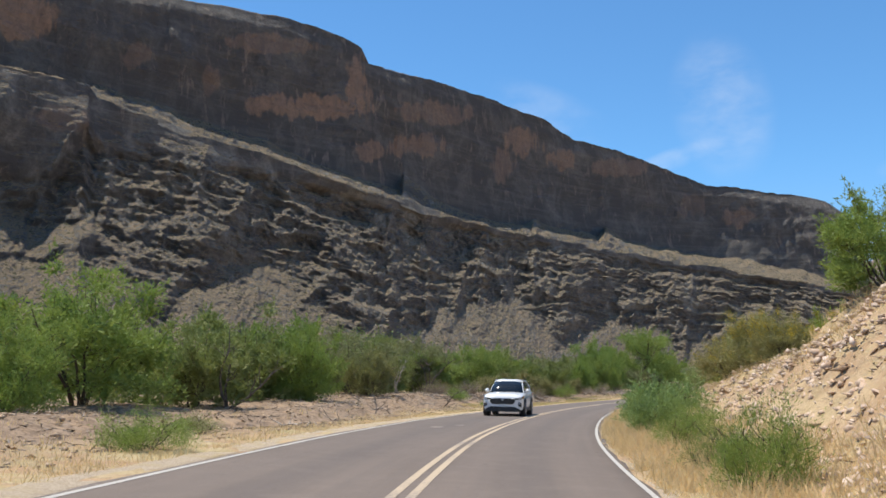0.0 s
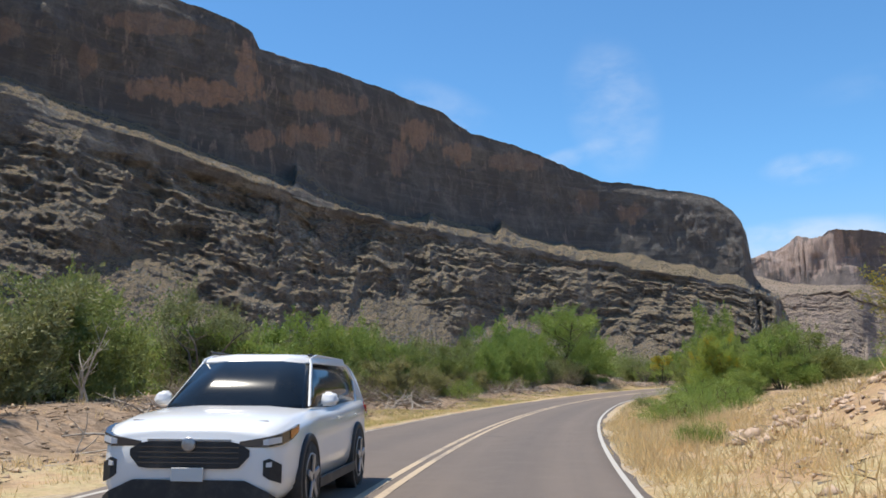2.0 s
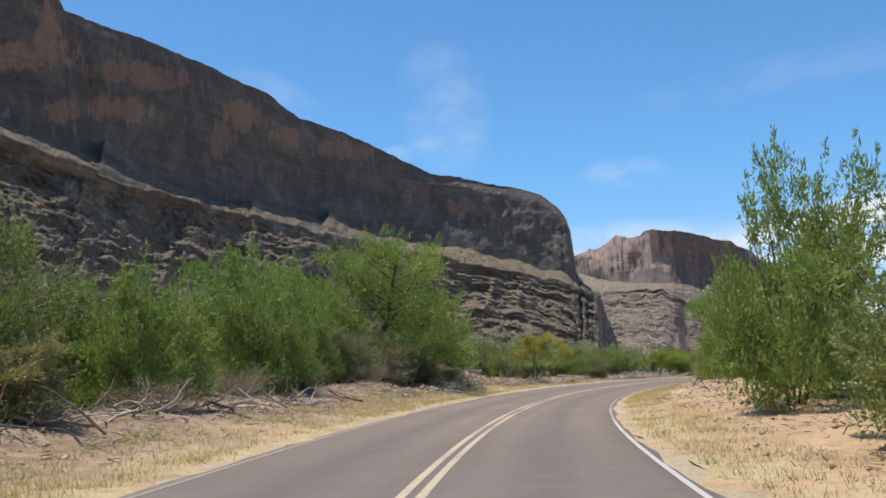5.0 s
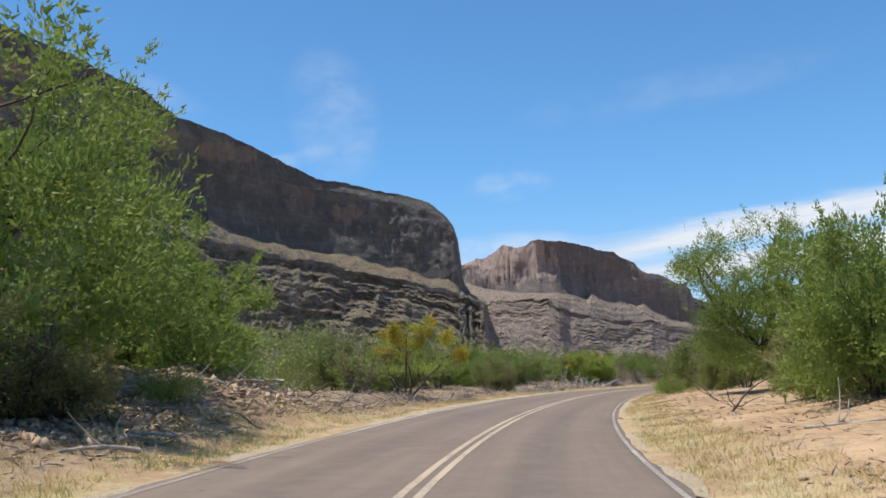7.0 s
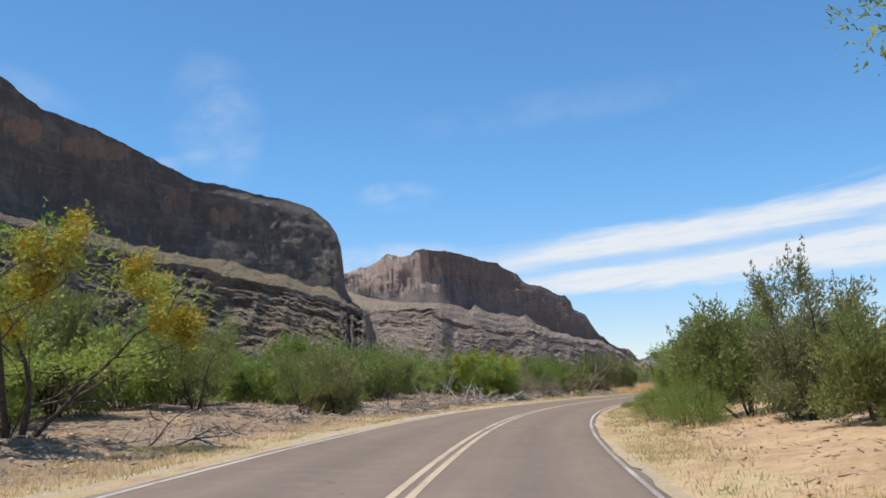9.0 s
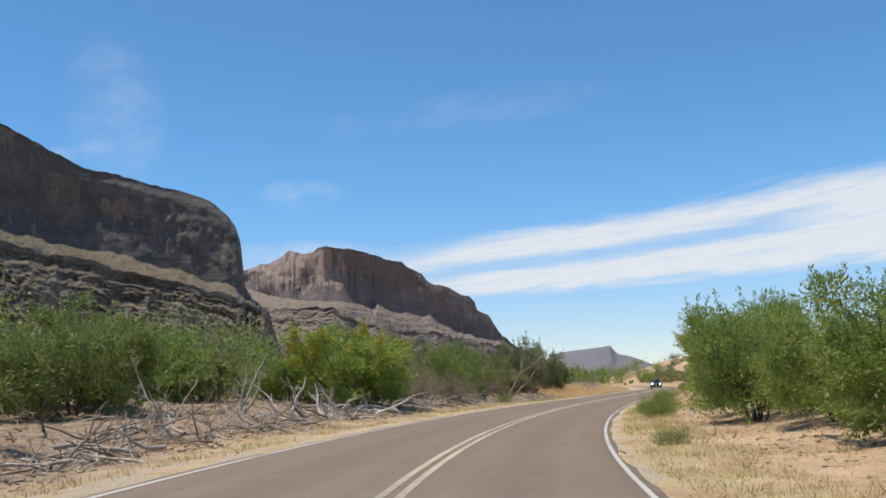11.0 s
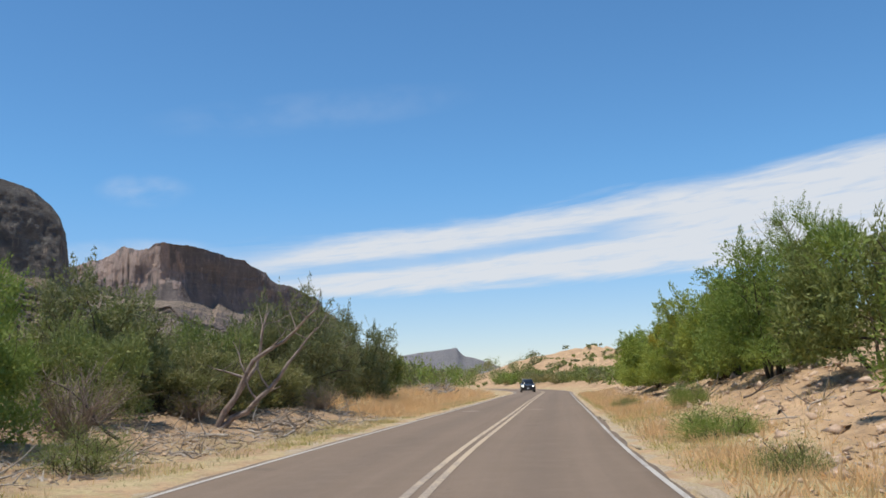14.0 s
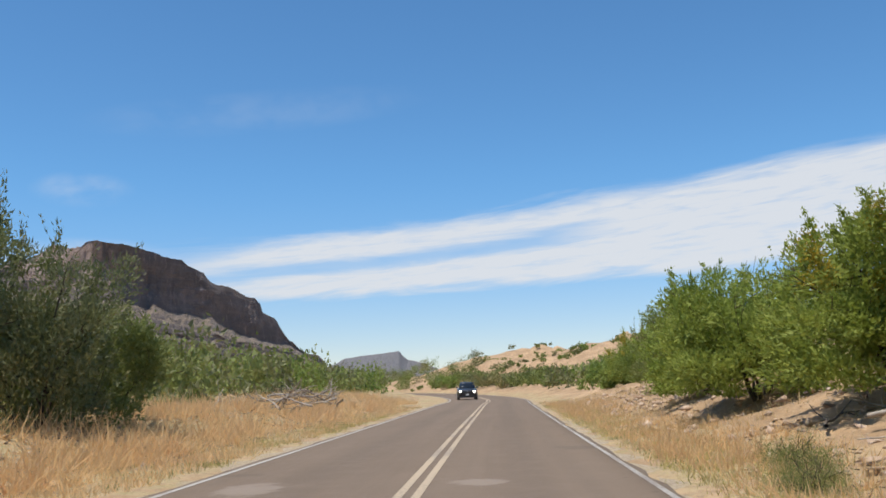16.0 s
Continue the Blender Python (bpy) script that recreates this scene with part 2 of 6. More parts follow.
def asphalt_material():
    m, n = material("worn_asphalt")
    p = position(n)
    at = n.tree.nodes.new("ShaderNodeAttribute")
    at.attribute_name = "across"
    lat = at.outputs["Fac"]
    base = n.mix(n.ramp(n.noise(p, 0.12, 5, 0.6), 0.3, 0.7), (0.182, 0.136, 0.102, 1), (0.224, 0.169, 0.127, 1))
    base = n.mix(n.ramp(n.noise(p, 60.0, 3, 0.7), 0.35, 0.75, 0.0, 0.5), base, (0.27, 0.228, 0.2, 1))
    base = n.mix(n.ramp(n.noise(p, 110.0, 2, 0.5), 0.6, 0.75, 0.0, 0.5), base, (0.085, 0.075, 0.072, 1))

    def lane(c, wdt, k, col, b):
        d = n.math("ABSOLUTE", n.math("SUBTRACT", n.math("ADD", lat, n.math("MULTIPLY", n.math("SUBTRACT", n.noise(p, 0.2, 3), 0.5), 0.3)), c))
        return n.mix(n.ramp(d, wdt, 0.0, 0.0, k), b, col)

    for c in (0.1, -3.25):
        base = lane(c, 0.75, 0.45, (0.135, 0.112, 0.1, 1), base)
    for c in (0.95, -0.75, -2.4, -4.1):
        base = lane(c, 0.5, 0.3, (0.25, 0.195, 0.157, 1), base)
    along = n.tree.nodes.new("ShaderNodeAttribute")
    along.attribute_name = "along"
    grain = n.noise(n.combine(n.math("MULTIPLY", lat, 2.6), n.math("MULTIPLY", along.outputs["Fac"], 0.05), 0.0), 1.0, 5, 0.65)
    base = n.mix(n.ramp(grain, 0.35, 0.7, 0.0, 0.35), base, (0.135, 0.108, 0.09, 1))
    base = n.mix(n.ramp(n.noise(p, 1.4, 5, 0.7), 0.45, 0.7, 0.0, 0.35), base, (0.27, 0.215, 0.172, 1))
    spall = n.noise(p, 3.2, 2, 0.5)
    base = n.mix(n.ramp(spall, 0.71, 0.75, 0.0, 0.6), base, (0.09, 0.075, 0.068, 1))
    edge = n.ramp(n.math("ABSOLUTE", n.math("SUBTRACT", lat, -1.6)), 3.35, 3.75)
    base = n.mix(n.math("MULTIPLY", edge, n.ramp(n.noise(p, 2.5, 4, 0.7), 0.35, 0.6)), base, (0.33, 0.28, 0.225, 1))
    patch = n.noise(p, 0.33, 2, 0.4, 0.2)
    base = n.mix(n.ramp(patch, 0.72, 0.735, 0.0, 0.4), base, (0.1, 0.088, 0.085, 1))
    fresh = n.math("MULTIPLY", n.ramp(along.outputs["Fac"], -25.0, 45.0, 0.3, 1.0), n.ramp(along.outputs["Fac"], 124.0, 88.0, 0.0, 0.45))
    base = n.mix(fresh, base, (0.115, 0.108, 0.104, 1))
    base = n.mix(n.ramp(along.outputs["Fac"], 150.0, 215.0, 0.0, 0.4), base, (0.205, 0.145, 0.09, 1))  # browner, sandier surface further on
    for s0, rs, l0, rl, col, k in ((286.4, 1.0, -3.9, 0.5, (0.36, 0.295, 0.24, 1), 0.5), (286.8, 0.5, -0.6, 0.5, (0.36, 0.295, 0.24, 1), 0.5), 
                                   (30.5, 0.6, -3.4, 0.25, (0.4, 0.34, 0.28, 1), 0.4), (32.5, 0.5, -2.9, 0.2, (0.4, 0.34, 0.28, 1), 0.35),
                                   (212, 0.3, 0.8, 0.16, (0.08, 0.07, 0.07, 1), 0.6), (224, 0.25, 0.5, 0.16, (0.08, 0.07, 0.07, 1), 0.6), (150, 0.4, 0.4, 0.1, (0.08, 0.07, 0.07, 1), 0.5)):
        da = n.math("DIVIDE", n.math("SUBTRACT", along.outputs["Fac"], s0), rs)
        dl = n.math("DIVIDE", n.math("SUBTRACT", lat, l0), rl)
        r2 = n.math("ADD", n.math("MULTIPLY", da, da), n.math("MULTIPLY", dl, dl))
        r2 = n.math("ADD", r2, n.math("MULTIPLY", n.math("SUBTRACT", n.noise(p, 2.5, 4, 0.7), 0.5), 2.6))
        base = n.mix(n.ramp(r2, 1.1, 0.3, 0.0, k), base, col)
    h = n.noise(p, 85.0, 3, 0.7)
    finish(n, base, n.ramp(n.noise(p, 30.0, 3), 0.3, 0.7, 0.8, 0.95), h, 0.5, 0.006, spec=0.15)
    return m


asphalt_mat = asphalt_material()


def paint_material(name, col, worn, wear):
    m, n = material(name)
    p = position(n)
    at = n.tree.nodes.new("ShaderNodeAttribute")
    at.attribute_name = "wear"
    f = n.math("ADD", n.math("MULTIPLY", n.noise(p, 14.0, 5, 0.75), 0.5), n.math("MULTIPLY", n.noise(p, 0.25, 3, 0.6), 0.5))
    f = n.ramp(n.math("ADD", f, at.outputs["Fac"]), wear, wear + 0.13)
    c = n.mix(f, col, worn)
    c = n.mix(n.ramp(n.noise(p, 70.0, 3, 0.7), 0.55, 0.75, 0.0, 0.4), c, worn)
    finish(n, c, 0.75, n.noise(p, 90.0, 2), 0.3, 0.004)
    return m


def gravel_material():
    m, n = material("pale_gravel")
    p = position(n)
    c = n.mix(n.ramp(n.noise(p, 22.0, 4, 0.8), 0.35, 0.65), (0.34, 0.265, 0.185, 1), (0.56, 0.46, 0.34, 1))
    c = n.mix(n.ramp(n.noise(p, 1.3, 5, 0.7), 0.45, 0.65, 0.0, 0.75), c, (0.44, 0.345, 0.19, 1))
    finish(n, c, 0.95, n.noise(p, 30.0, 4, 0.8), 0.9, 0.03, spec=0.1)
    return m


gravel_mat = gravel_material()
white_paint = paint_material("white_road_paint", (0.47, 0.44, 0.39, 1), (0.28, 0.238, 0.205, 1), 0.5)
yellow_paint = paint_material("yellow_road_paint", (0.5, 0.39, 0.265, 1), (0.27, 0.225, 0.185, 1), 0.48)


def leaf_material(name, a, b, c, glow=0.35, through_green=True):
    """Thin leaves: part of the light passes through."""
    m, n = material(name)
    geo = n.tree.nodes.new("ShaderNodeNewGeometry")
    info = n.tree.nodes.new("ShaderNodeObjectInfo")
    col = n.mix(geo.outputs["Random Per Island"], a, b)
    col = n.mix(n.math("MULTIPLY", info.outputs["Random"], 0.6), col, c)
    big = n.noise(position(n), 0.9, 3, 0.6)
    col = n.mix(n.ramp(big, 0.4, 0.7, 0.0, 0.5), col, c)
    d = n.tree.nodes.new("ShaderNodeBsdfPrincipled")
    n.put(d.inputs["Base Color"], col)
    d.inputs["Roughness"].default_value = 0.6
    d.inputs["Specular IOR Level"].default_value = 0.25
    t = n.tree.nodes.new("ShaderNodeBsdfTranslucent")
    n.put(t.inputs["Color"], n.mix(0.5, col, (0.17, 0.25, 0.04, 1)) if through_green else col)
    s = n.tree.nodes.new("ShaderNodeMixShader")
    s.inputs[0].default_value = glow
    n.link(d.outputs[0], s.inputs[1])
    n.link(t.outputs[0], s.inputs[2])
    out = n.tree.nodes.new("ShaderNodeOutputMaterial")
    n.link(s.outputs[0], out.inputs[0])
    return m


leaf_green = leaf_material("mesquite_leaf", (0.17, 0.205, 0.062, 1), (0.285, 0.325, 0.105, 1), (0.275, 0.275, 0.105, 1), 0.34)
leaf_bright = leaf_material("fresh_leaf", (0.16, 0.24, 0.05, 1), (0.3, 0.395, 0.1, 1), (0.29, 0.335, 0.09, 1), 0.4)
leaf_deep = leaf_material("blue_green_leaf", (0.15, 0.24, 0.08, 1), (0.33, 0.44, 0.17, 1), (0.28, 0.35, 0.13, 1), 0.38)
leaf_dark = leaf_material("dark_leaf", (0.14, 0.16, 0.072, 1), (0.25, 0.26, 0.12, 1), (0.31, 0.28, 0.145, 1), 0.28)
leaf_olive = leaf_material("dry_leaf", (0.2, 0.21, 0.08, 1), (0.33, 0.31, 0.13, 1), (0.35, 0.285, 0.14, 1), 0.33)
leaf_sunny = leaf_material("sunlit_palo_verde_leaf", (0.24, 0.32, 0.058, 1), (0.4, 0.49, 0.11, 1), (0.39, 0.43, 0.1, 1), 0.45)
blossom_mat = leaf_material("yellow_blossom", (0.62, 0.43, 0.03, 1), (0.5, 0.34, 0.03, 1), (0.45, 0.34, 0.05, 1), 0.3)
straw_mat = leaf_material("dry_grass_blade", (0.68, 0.51, 0.27, 1), (0.78, 0.62, 0.36, 1), (0.64, 0.49, 0.25, 1), 0.45, False)
rust_mat = leaf_material("rusty_grass_blade", (0.74, 0.48, 0.24, 1), (0.82, 0.59, 0.32, 1), (0.78, 0.58, 0.32, 1), 0.5, False)
yellow_grass = leaf_material("yellowing_grass_blade", (0.5, 0.43, 0.15, 1), (0.62, 0.53, 0.22, 1), (0.46, 0.41, 0.15, 1), 0.4, False)
weed_mat = leaf_material("green_weed_blade", (0.2, 0.23, 0.07, 1), (0.3, 0.3, 0.11, 1), (0.34, 0.3, 0.14, 1), 0.3)


def plain(name, a, b, scale, rough=0.9, bump=0.5, dist=0.03, spec=0.2):
    m, n = material(name)
    p = position(n)
    f = n.noise(p, scale, 6, 0.7, 0.3)
    finish(n, n.mix(n.ramp(f, 0.3, 0.7), a, b), rough, f, bump, dist, spec=spec)
    return m


bark_mat = plain("dark_bark", (0.06, 0.045, 0.035, 1), (0.13, 0.1, 0.075, 1), 9.0)
dead_mat = plain("bleached_wood", (0.27, 0.23, 0.19, 1), (0.5, 0.44, 0.37, 1), 6.0)
grey_wood = plain("grey_dead_wood", (0.07, 0.057, 0.05, 1), (0.17, 0.14, 0.118, 1), 6.0)
twig_mat = plain("brown_twigs", (0.15, 0.115, 0.085, 1), (0.26, 0.21, 0.16, 1), 4.0)
driftwood_mat = plain("driftwood", (0.42, 0.37, 0.32, 1), (0.66, 0.6, 0.53, 1), 4.0)
weathered_wood = plain("weathered_twigs", (0.2, 0.155, 0.125, 1), (0.38, 0.3, 0.25, 1), 5.0)
clod_mat = plain("soil_clods", (0.35, 0.25, 0.165, 1), (0.52, 0.39, 0.265, 1), 2.0, 0.95, 0.5, 0.04)
stone_mat = plain("bank_stone", (0.42, 0.29, 0.2, 1), (0.64, 0.49, 0.37, 1), 3.0, 0.9, 0.6, 0.05)
pale_stone = plain("pale_bank_stone", (0.44, 0.32, 0.24, 1), (0.7, 0.57, 0.46, 1), 1.6, 0.9, 0.6, 0.05)

# ---------------------------------------------------------------- the road's line
EXT = [(187.0, 216.4), (211.0, 228.7), (225.0, 235.9), (241.4, 244.3), (262.0, 257.0), (282.4, 271.3), (305.0, 288.5),
       (330.0, 310.0), (360.0, 340.0), (400.0, 390.0)]
LINE = [(-12.0, -75.0), (-8.2, -45.0), (-4.3, -20.0), (-2.1, -9.0)] + [(r[1], r[2]) for r in ROWS[::2]] + EXT
S_ZERO = 4                     # index in LINE where s = 0


def road_line():
    p = np.array(LINE)
    pts = []
    for i in range(len(p) - 1):
        a, b, c, d = p[max(i - 1, 0)], p[i], p[i + 1], p[min(i + 2, len(p) - 1)]
        for u in np.linspace(0, 1, 24, endpoint=False):
            pts.append(0.5 * (2 * b + (c - a) * u + (2 * a - 5 * b + 4 * c - d) * u * u + (3 * b - a - 3 * c + d) * u ** 3))
    pts = np.array(pts + [p[-1]])
    s = np.r_[0, np.cumsum(np.hypot(*np.diff(pts, axis=0).T))]
    s0 = s[24 * S_ZERO]
    u = np.arange(0, s[-1], 1.0)
    x, y = np.interp(u, s, pts[:, 0]), np.interp(u, s, pts[:, 1])
    k = np.ones(9) / 9
    x[4:-4], y[4:-4] = np.convolve(x, k, "valid"), np.convolve(y, k, "valid")
    tx, ty = np.gradient(x), np.gradient(y)
    l = np.hypot(tx, ty)
    # the driver does not keep to one line within the lane
    sh = np.interp(u - s0, [-10, 11, 20, 30, 46, 62, 82, 124, 168, 212, 238, 264, 290, 330], [0.0, 0.0, -0.3, -0.48, -0.38, -0.1, 0.3, 0.08, 0.05, -0.1, 0.05, 0.2, 0.3, 0.2])
    sh[8:-8] = np.convolve(sh, np.ones(17) / 17, "valid")
    x, y = x + sh * ty / l, y - sh * tx / l
    return u - s0, x, y, tx / l, ty / l


RS, RX, RY, TX, TY = road_line()
BANK = [(-80, -0.06), (0, -0.066), (17, -0.053), (35, -0.038), (52, -0.017), (70, 0.0), (100, 0.002), (122, -0.016), (140, -0.032), (157, -0.046),
        (175, -0.045), (192, -0.04), (210, -0.03), (228, -0.02), (260, -0.008), (300, 0.0), (600, 0.0)]
L_EDGE, R_EDGE = -5.18, 1.97


def bank_at(s):
    return np.interp(s, [b[0] for b in BANK], [b[1] for b in BANK])


def at(s, lat):
    """World x, y at s metres along the road and lat metres to the right of the lane's line."""
    x, y = np.interp(s, RS, RX), np.interp(s, RS, RY)
    tx, ty = np.interp(s, RS, TX), np.interp(s, RS, TY)
    return x + lat * ty, y - lat * tx


def heading(s):
    return math.degrees(math.atan2(-float(np.interp(s, RS, TX)), float(np.interp(s, RS, TY))))


def road_coords(x, y):
    x, y = np.asarray(x, float).ravel(), np.asarray(y, float).ravel()
    s, lat = np.empty_like(x), np.empty_like(x)
    for i in range(0, len(x), 20000):
        a, b = x[i:i + 20000], y[i:i + 20000]
        j = ((a[:, None] - RX[::3]) ** 2 + (b[:, None] - RY[::3]) ** 2).argmin(1) * 3
        dx, dy = a - RX[j], b - RY[j]
        along = dx * TX[j] + dy * TY[j]
        s[i:i + 20000] = RS[j] + np.clip(along, -2, 2)
        lat[i:i + 20000] = dx * TY[j] - dy * TX[j]
        far = np.abs(along) > 4
        lat[i:i + 20000][far] = np.sign(lat[i:i + 20000][far]) * np.hypot(dx, dy)[far]
    return s, lat


def bump2(s, lat, s0, rs, l0, rl, h):
    return h * np.exp(-((s - s0) / rs) ** 2 - ((lat - l0) / rl) ** 2)


def terrain(s, lat, x, y):
    """Height of the ground beside the road."""
    b = bank_at(s)
    road = b * np.clip(lat, L_EDGE - 0.5, R_EDGE + 0.5)
    left = -lat + L_EDGE           # metres beyond the left edge
    right = lat - R_EDGE
    edge = left + 0.9 * fbm(x * 0.14, y * 0.14, 17, 3)
    zl = 0.2 * smooth(0.6, 4.0, left) + 0.42 * smooth(3.9, 5.4, edge) + 0.35 * smooth(5, 12, left)
    cut = np.interp(s, [-80, 12, 22, 34, 48, 62, 80, 125, 150, 200, 232, 250, 262, 300, 330, 380, 600],
                    [5.4, 5.0, 4.4, 3.0, 2.0, 1.0, 0.5, 0.5, 0.6, 0.5, 0.6, 0.9, 1.5, 1.7, 1.2, 1.0, 1.0])
    zr = 0.1 * smooth(0.5, 2, right) + cut * smooth(1.7, 8.6, right) + 0.8 * cut * smooth(9, 26, right)
    z = road * np.exp(-np.clip(np.maximum(left, right), 0, None) / 6) + np.where(left > 0, zl, 0) + np.where(right > 0, zr, 0)
    off = np.clip(np.maximum(left, right), 0, None)
    z = z + bump2(s, lat, 148, 9, -10.3, 2.3, 1.25) + bump2(s, lat, 128, 6, -9.2, 2.0, 0.5) + bump2(s, lat, 60, 16, -11, 3, 0.35)
    z = z + bump2(s, lat, 112, 14, -9.5, 2.4, 0.35) + bump2(s, lat, 240, 20, -9, 2.5, 0.25)
    # the pale ridge that closes the view beyond the bend
    ridge = 0
    for cx, cy, ch, cr in ((352, 300, 5.0, 16), (372, 309, 6.5, 26), (367, 291, 8.0, 26), (362, 270, 11.0, 32), (350, 245, 12.0, 36), (330, 222, 11.0, 34), (420, 320, 9.0, 45)):
        ridge = np.maximum(ridge, ch * np.exp(-((x - cx) ** 2 + (y - cy) ** 2) / cr ** 2))
    z = z + ridge * smooth(5, 22, right) * (0.72 + 0.36 * fbm(x * 0.06, y * 0.06, 5, 4) + 0.1 * fbm(x * 0.3, y * 0.3, 6, 3))
    rough = smooth(0.3, 4, off)
    z = z + rough * (0.10 * fbm(x * 0.45, y * 0.45, 3, 4) + 0.22 * fbm(x * 0.09, y * 0.09, 9, 3)) + smooth(0.2, 1.2, off) * 0.03 * fbm(x * 1.6, y * 1.6, 21, 2)
    rugged = smooth(2.5, 5.5, right) * smooth(0.8, 2.2, cut)
    z = z + rugged * (0.34 * fbm(x * 0.5, y * 0.5, 33, 4) + 0.14 * np.abs(fbm(x * 1.3, y * 1.3, 34, 3)))
    under = (off <= 0.02)
    return np.where(under, road - 0.08, np.maximum(z, road - 0.08 - 10 * (off > 40)))


def height(x, y):
    s, lat = road_coords([x], [y])
    return float(terrain(s, lat, np.array([x], float), np.array([y], float))[0])


def build_ground():
    def reach(step, grow, far):
        out, d = [0.0], step
        while out[-1] < far:
            d *= grow
            out.append(out[-1] + d)
        return np.array(out[1:])

    def axis(lo, hi, step, far):
        return np.r_[lo - reach(step, 1.3, far)[::-1], np.arange(lo, hi + step / 2, step), hi + reach(step, 1.06, far)]

    gx, gy = axis(-26, 300, 1.03, 5200), axis(-14, 300, 1.03, 5200)
    xx, yy = np.meshgrid(gx, gy)
    x, y = xx.ravel(), yy.ravel()
    s, lat = road_coords(x, y)
    z = terrain(s, lat, x, y)
    me = mesh_from("ground", np.stack([x, y, z], 1), grid_faces(len(gy), len(gx)), ground_mat, True)
    off = np.maximum(-lat + L_EDGE, lat - R_EDGE)
    wide = np.interp(s, [0, 50, 70, 235, 255], [4.2, 4.2, 2.4, 2.4, 4.2])
    verge = smooth(-0.5, 0.5, off) * (1 - smooth(0.4 * wide, wide, off)) + 0.6 * smooth(3, 8, lat) * (1 - smooth(18, 32, lat)) * (1 - smooth(55, 80, s))
    verge = np.maximum(verge, smooth(1.0, 2.0, -lat + L_EDGE) * smooth(276, 286, s) * (lat > -16))
    me.attributes.new("verge", "FLOAT", "POINT").data.foreach_set("value", verge.astype(np.float32))
    duff = (1 - 0.6 * smooth(240, 262, s)) * (1 - smooth(276, 284, s)) * smooth(0.0, 2.2, -lat - np.interp(s, [0, 60, 90], [1.7, 1.9, 0.9]) + L_EDGE + 0.8 * fbm(x * 0.2, y * 0.2, 91, 3)) * smooth(0, 10, s) * (1 - smooth(325, 345, s)) * smooth(-60, -35, lat) + 0.18 * smooth(5.0, 8.0, lat) * (1 - smooth(20, 34, lat)) * smooth(72, 88, s) * (1 - smooth(325, 345, s))
    me.attributes.new("duff", "FLOAT", "POINT").data.foreach_set("value", duff.astype(np.float32))
    tagged(new("ground", me), "sandy desert ground with dry grass and litter", "ground", kind="structure")


build_ground()


def strip(name, l0, l1, n, lift, mat, s0=-70.0, s1=520.0, drop=0.0, wobble=0.0, attr=False, wear=None):
    """A ribbon that follows the road between two lateral lines."""
    ss = np.arange(s0, s1, 1.0)
    lats = np.linspace(l0, l1, n)
    if drop:
        lats = np.r_[l0 - 0.08, lats, l1 + 0.08]
    S, La = np.meshgrid(ss, lats, indexing="ij")
    W = La.copy()
    if wobble:
        k = 1 if drop else 0
        W[:, :k + 1] += wobble * fbm(ss * 0.7, ss * 0 + 2, 4, 4)[:, None]
        W[:, -1 - k:] += wobble * fbm(ss * 0.7, ss * 0 + 8, 6, 4)[:, None]
    x, y = at(S, W)
    z = bank_at(S) * W + lift
    if drop:
        z[:, 0] -= drop
        z[:, -1] -= drop
    me = mesh_from(name, np.stack([x.ravel(), y.ravel(), z.ravel()], 1), grid_faces(len(ss), len(lats)), mat, True)
    if attr:
        me.attributes.new("across", "FLOAT", "POINT").data.foreach_set("value", W.ravel().astype(np.float32))
        me.attributes.new("along", "FLOAT", "POINT").data.foreach_set("value", S.ravel().astype(np.float32))
    if wear:
        worn = np.interp(S.ravel(), [q[0] for q in wear], [q[1] for q in wear])
        me.attributes.new("wear", "FLOAT", "POINT").data.foreach_set("value", worn.astype(np.float32))
    return me


def build_road():
    road = new("road", strip("road", L_EDGE, R_EDGE, 16, 0.0, asphalt_mat, drop=0.16, wobble=0.07, attr=True))
    tagged(road, "two-lane worn grey-brown asphalt road", "road", kind="structure")
    part_mesh("edge_line", strip("edge_line", -5.05, -4.95, 2, 0.005, white_paint, wear=[(0, -0.06), (58, -0.04), (66, 0.25), (128, 0.22), (150, 0.0), (400, -0.04)]), road, "worn white edge line")
    part_mesh("edge_line", strip("edge_line", 1.78, 1.87, 2, 0.005, white_paint, wear=[(0, -0.06), (108, -0.05), (118, 0.14), (185, 0.1), (205, -0.04), (235, 0.05), (400, 0.05)]), road, "white edge line")
    for c in (-1.60, -1.36):
        part_mesh("centre_line", strip("centre_line", c - 0.06, c + 0.06, 2, 0.005, yellow_paint), road, "faded yellow centre line")
    for l0, l1 in ((L_EDGE - 0.75, L_EDGE + 0.02), (R_EDGE - 0.02, R_EDGE + 0.5)):
        edge = new("shoulder", strip("shoulder", l0, l1, 5, -0.02, gravel_mat, drop=0.12, wobble=0.16))
        tagged(edge, "narrow strip of pale gravel along the asphalt", "shoulder", kind="structure")


build_road()

# ---------------------------------------------------------------- the canyon wall
def table(rows, k):
    return [r[0] for r in rows], [r[k] for r in rows]


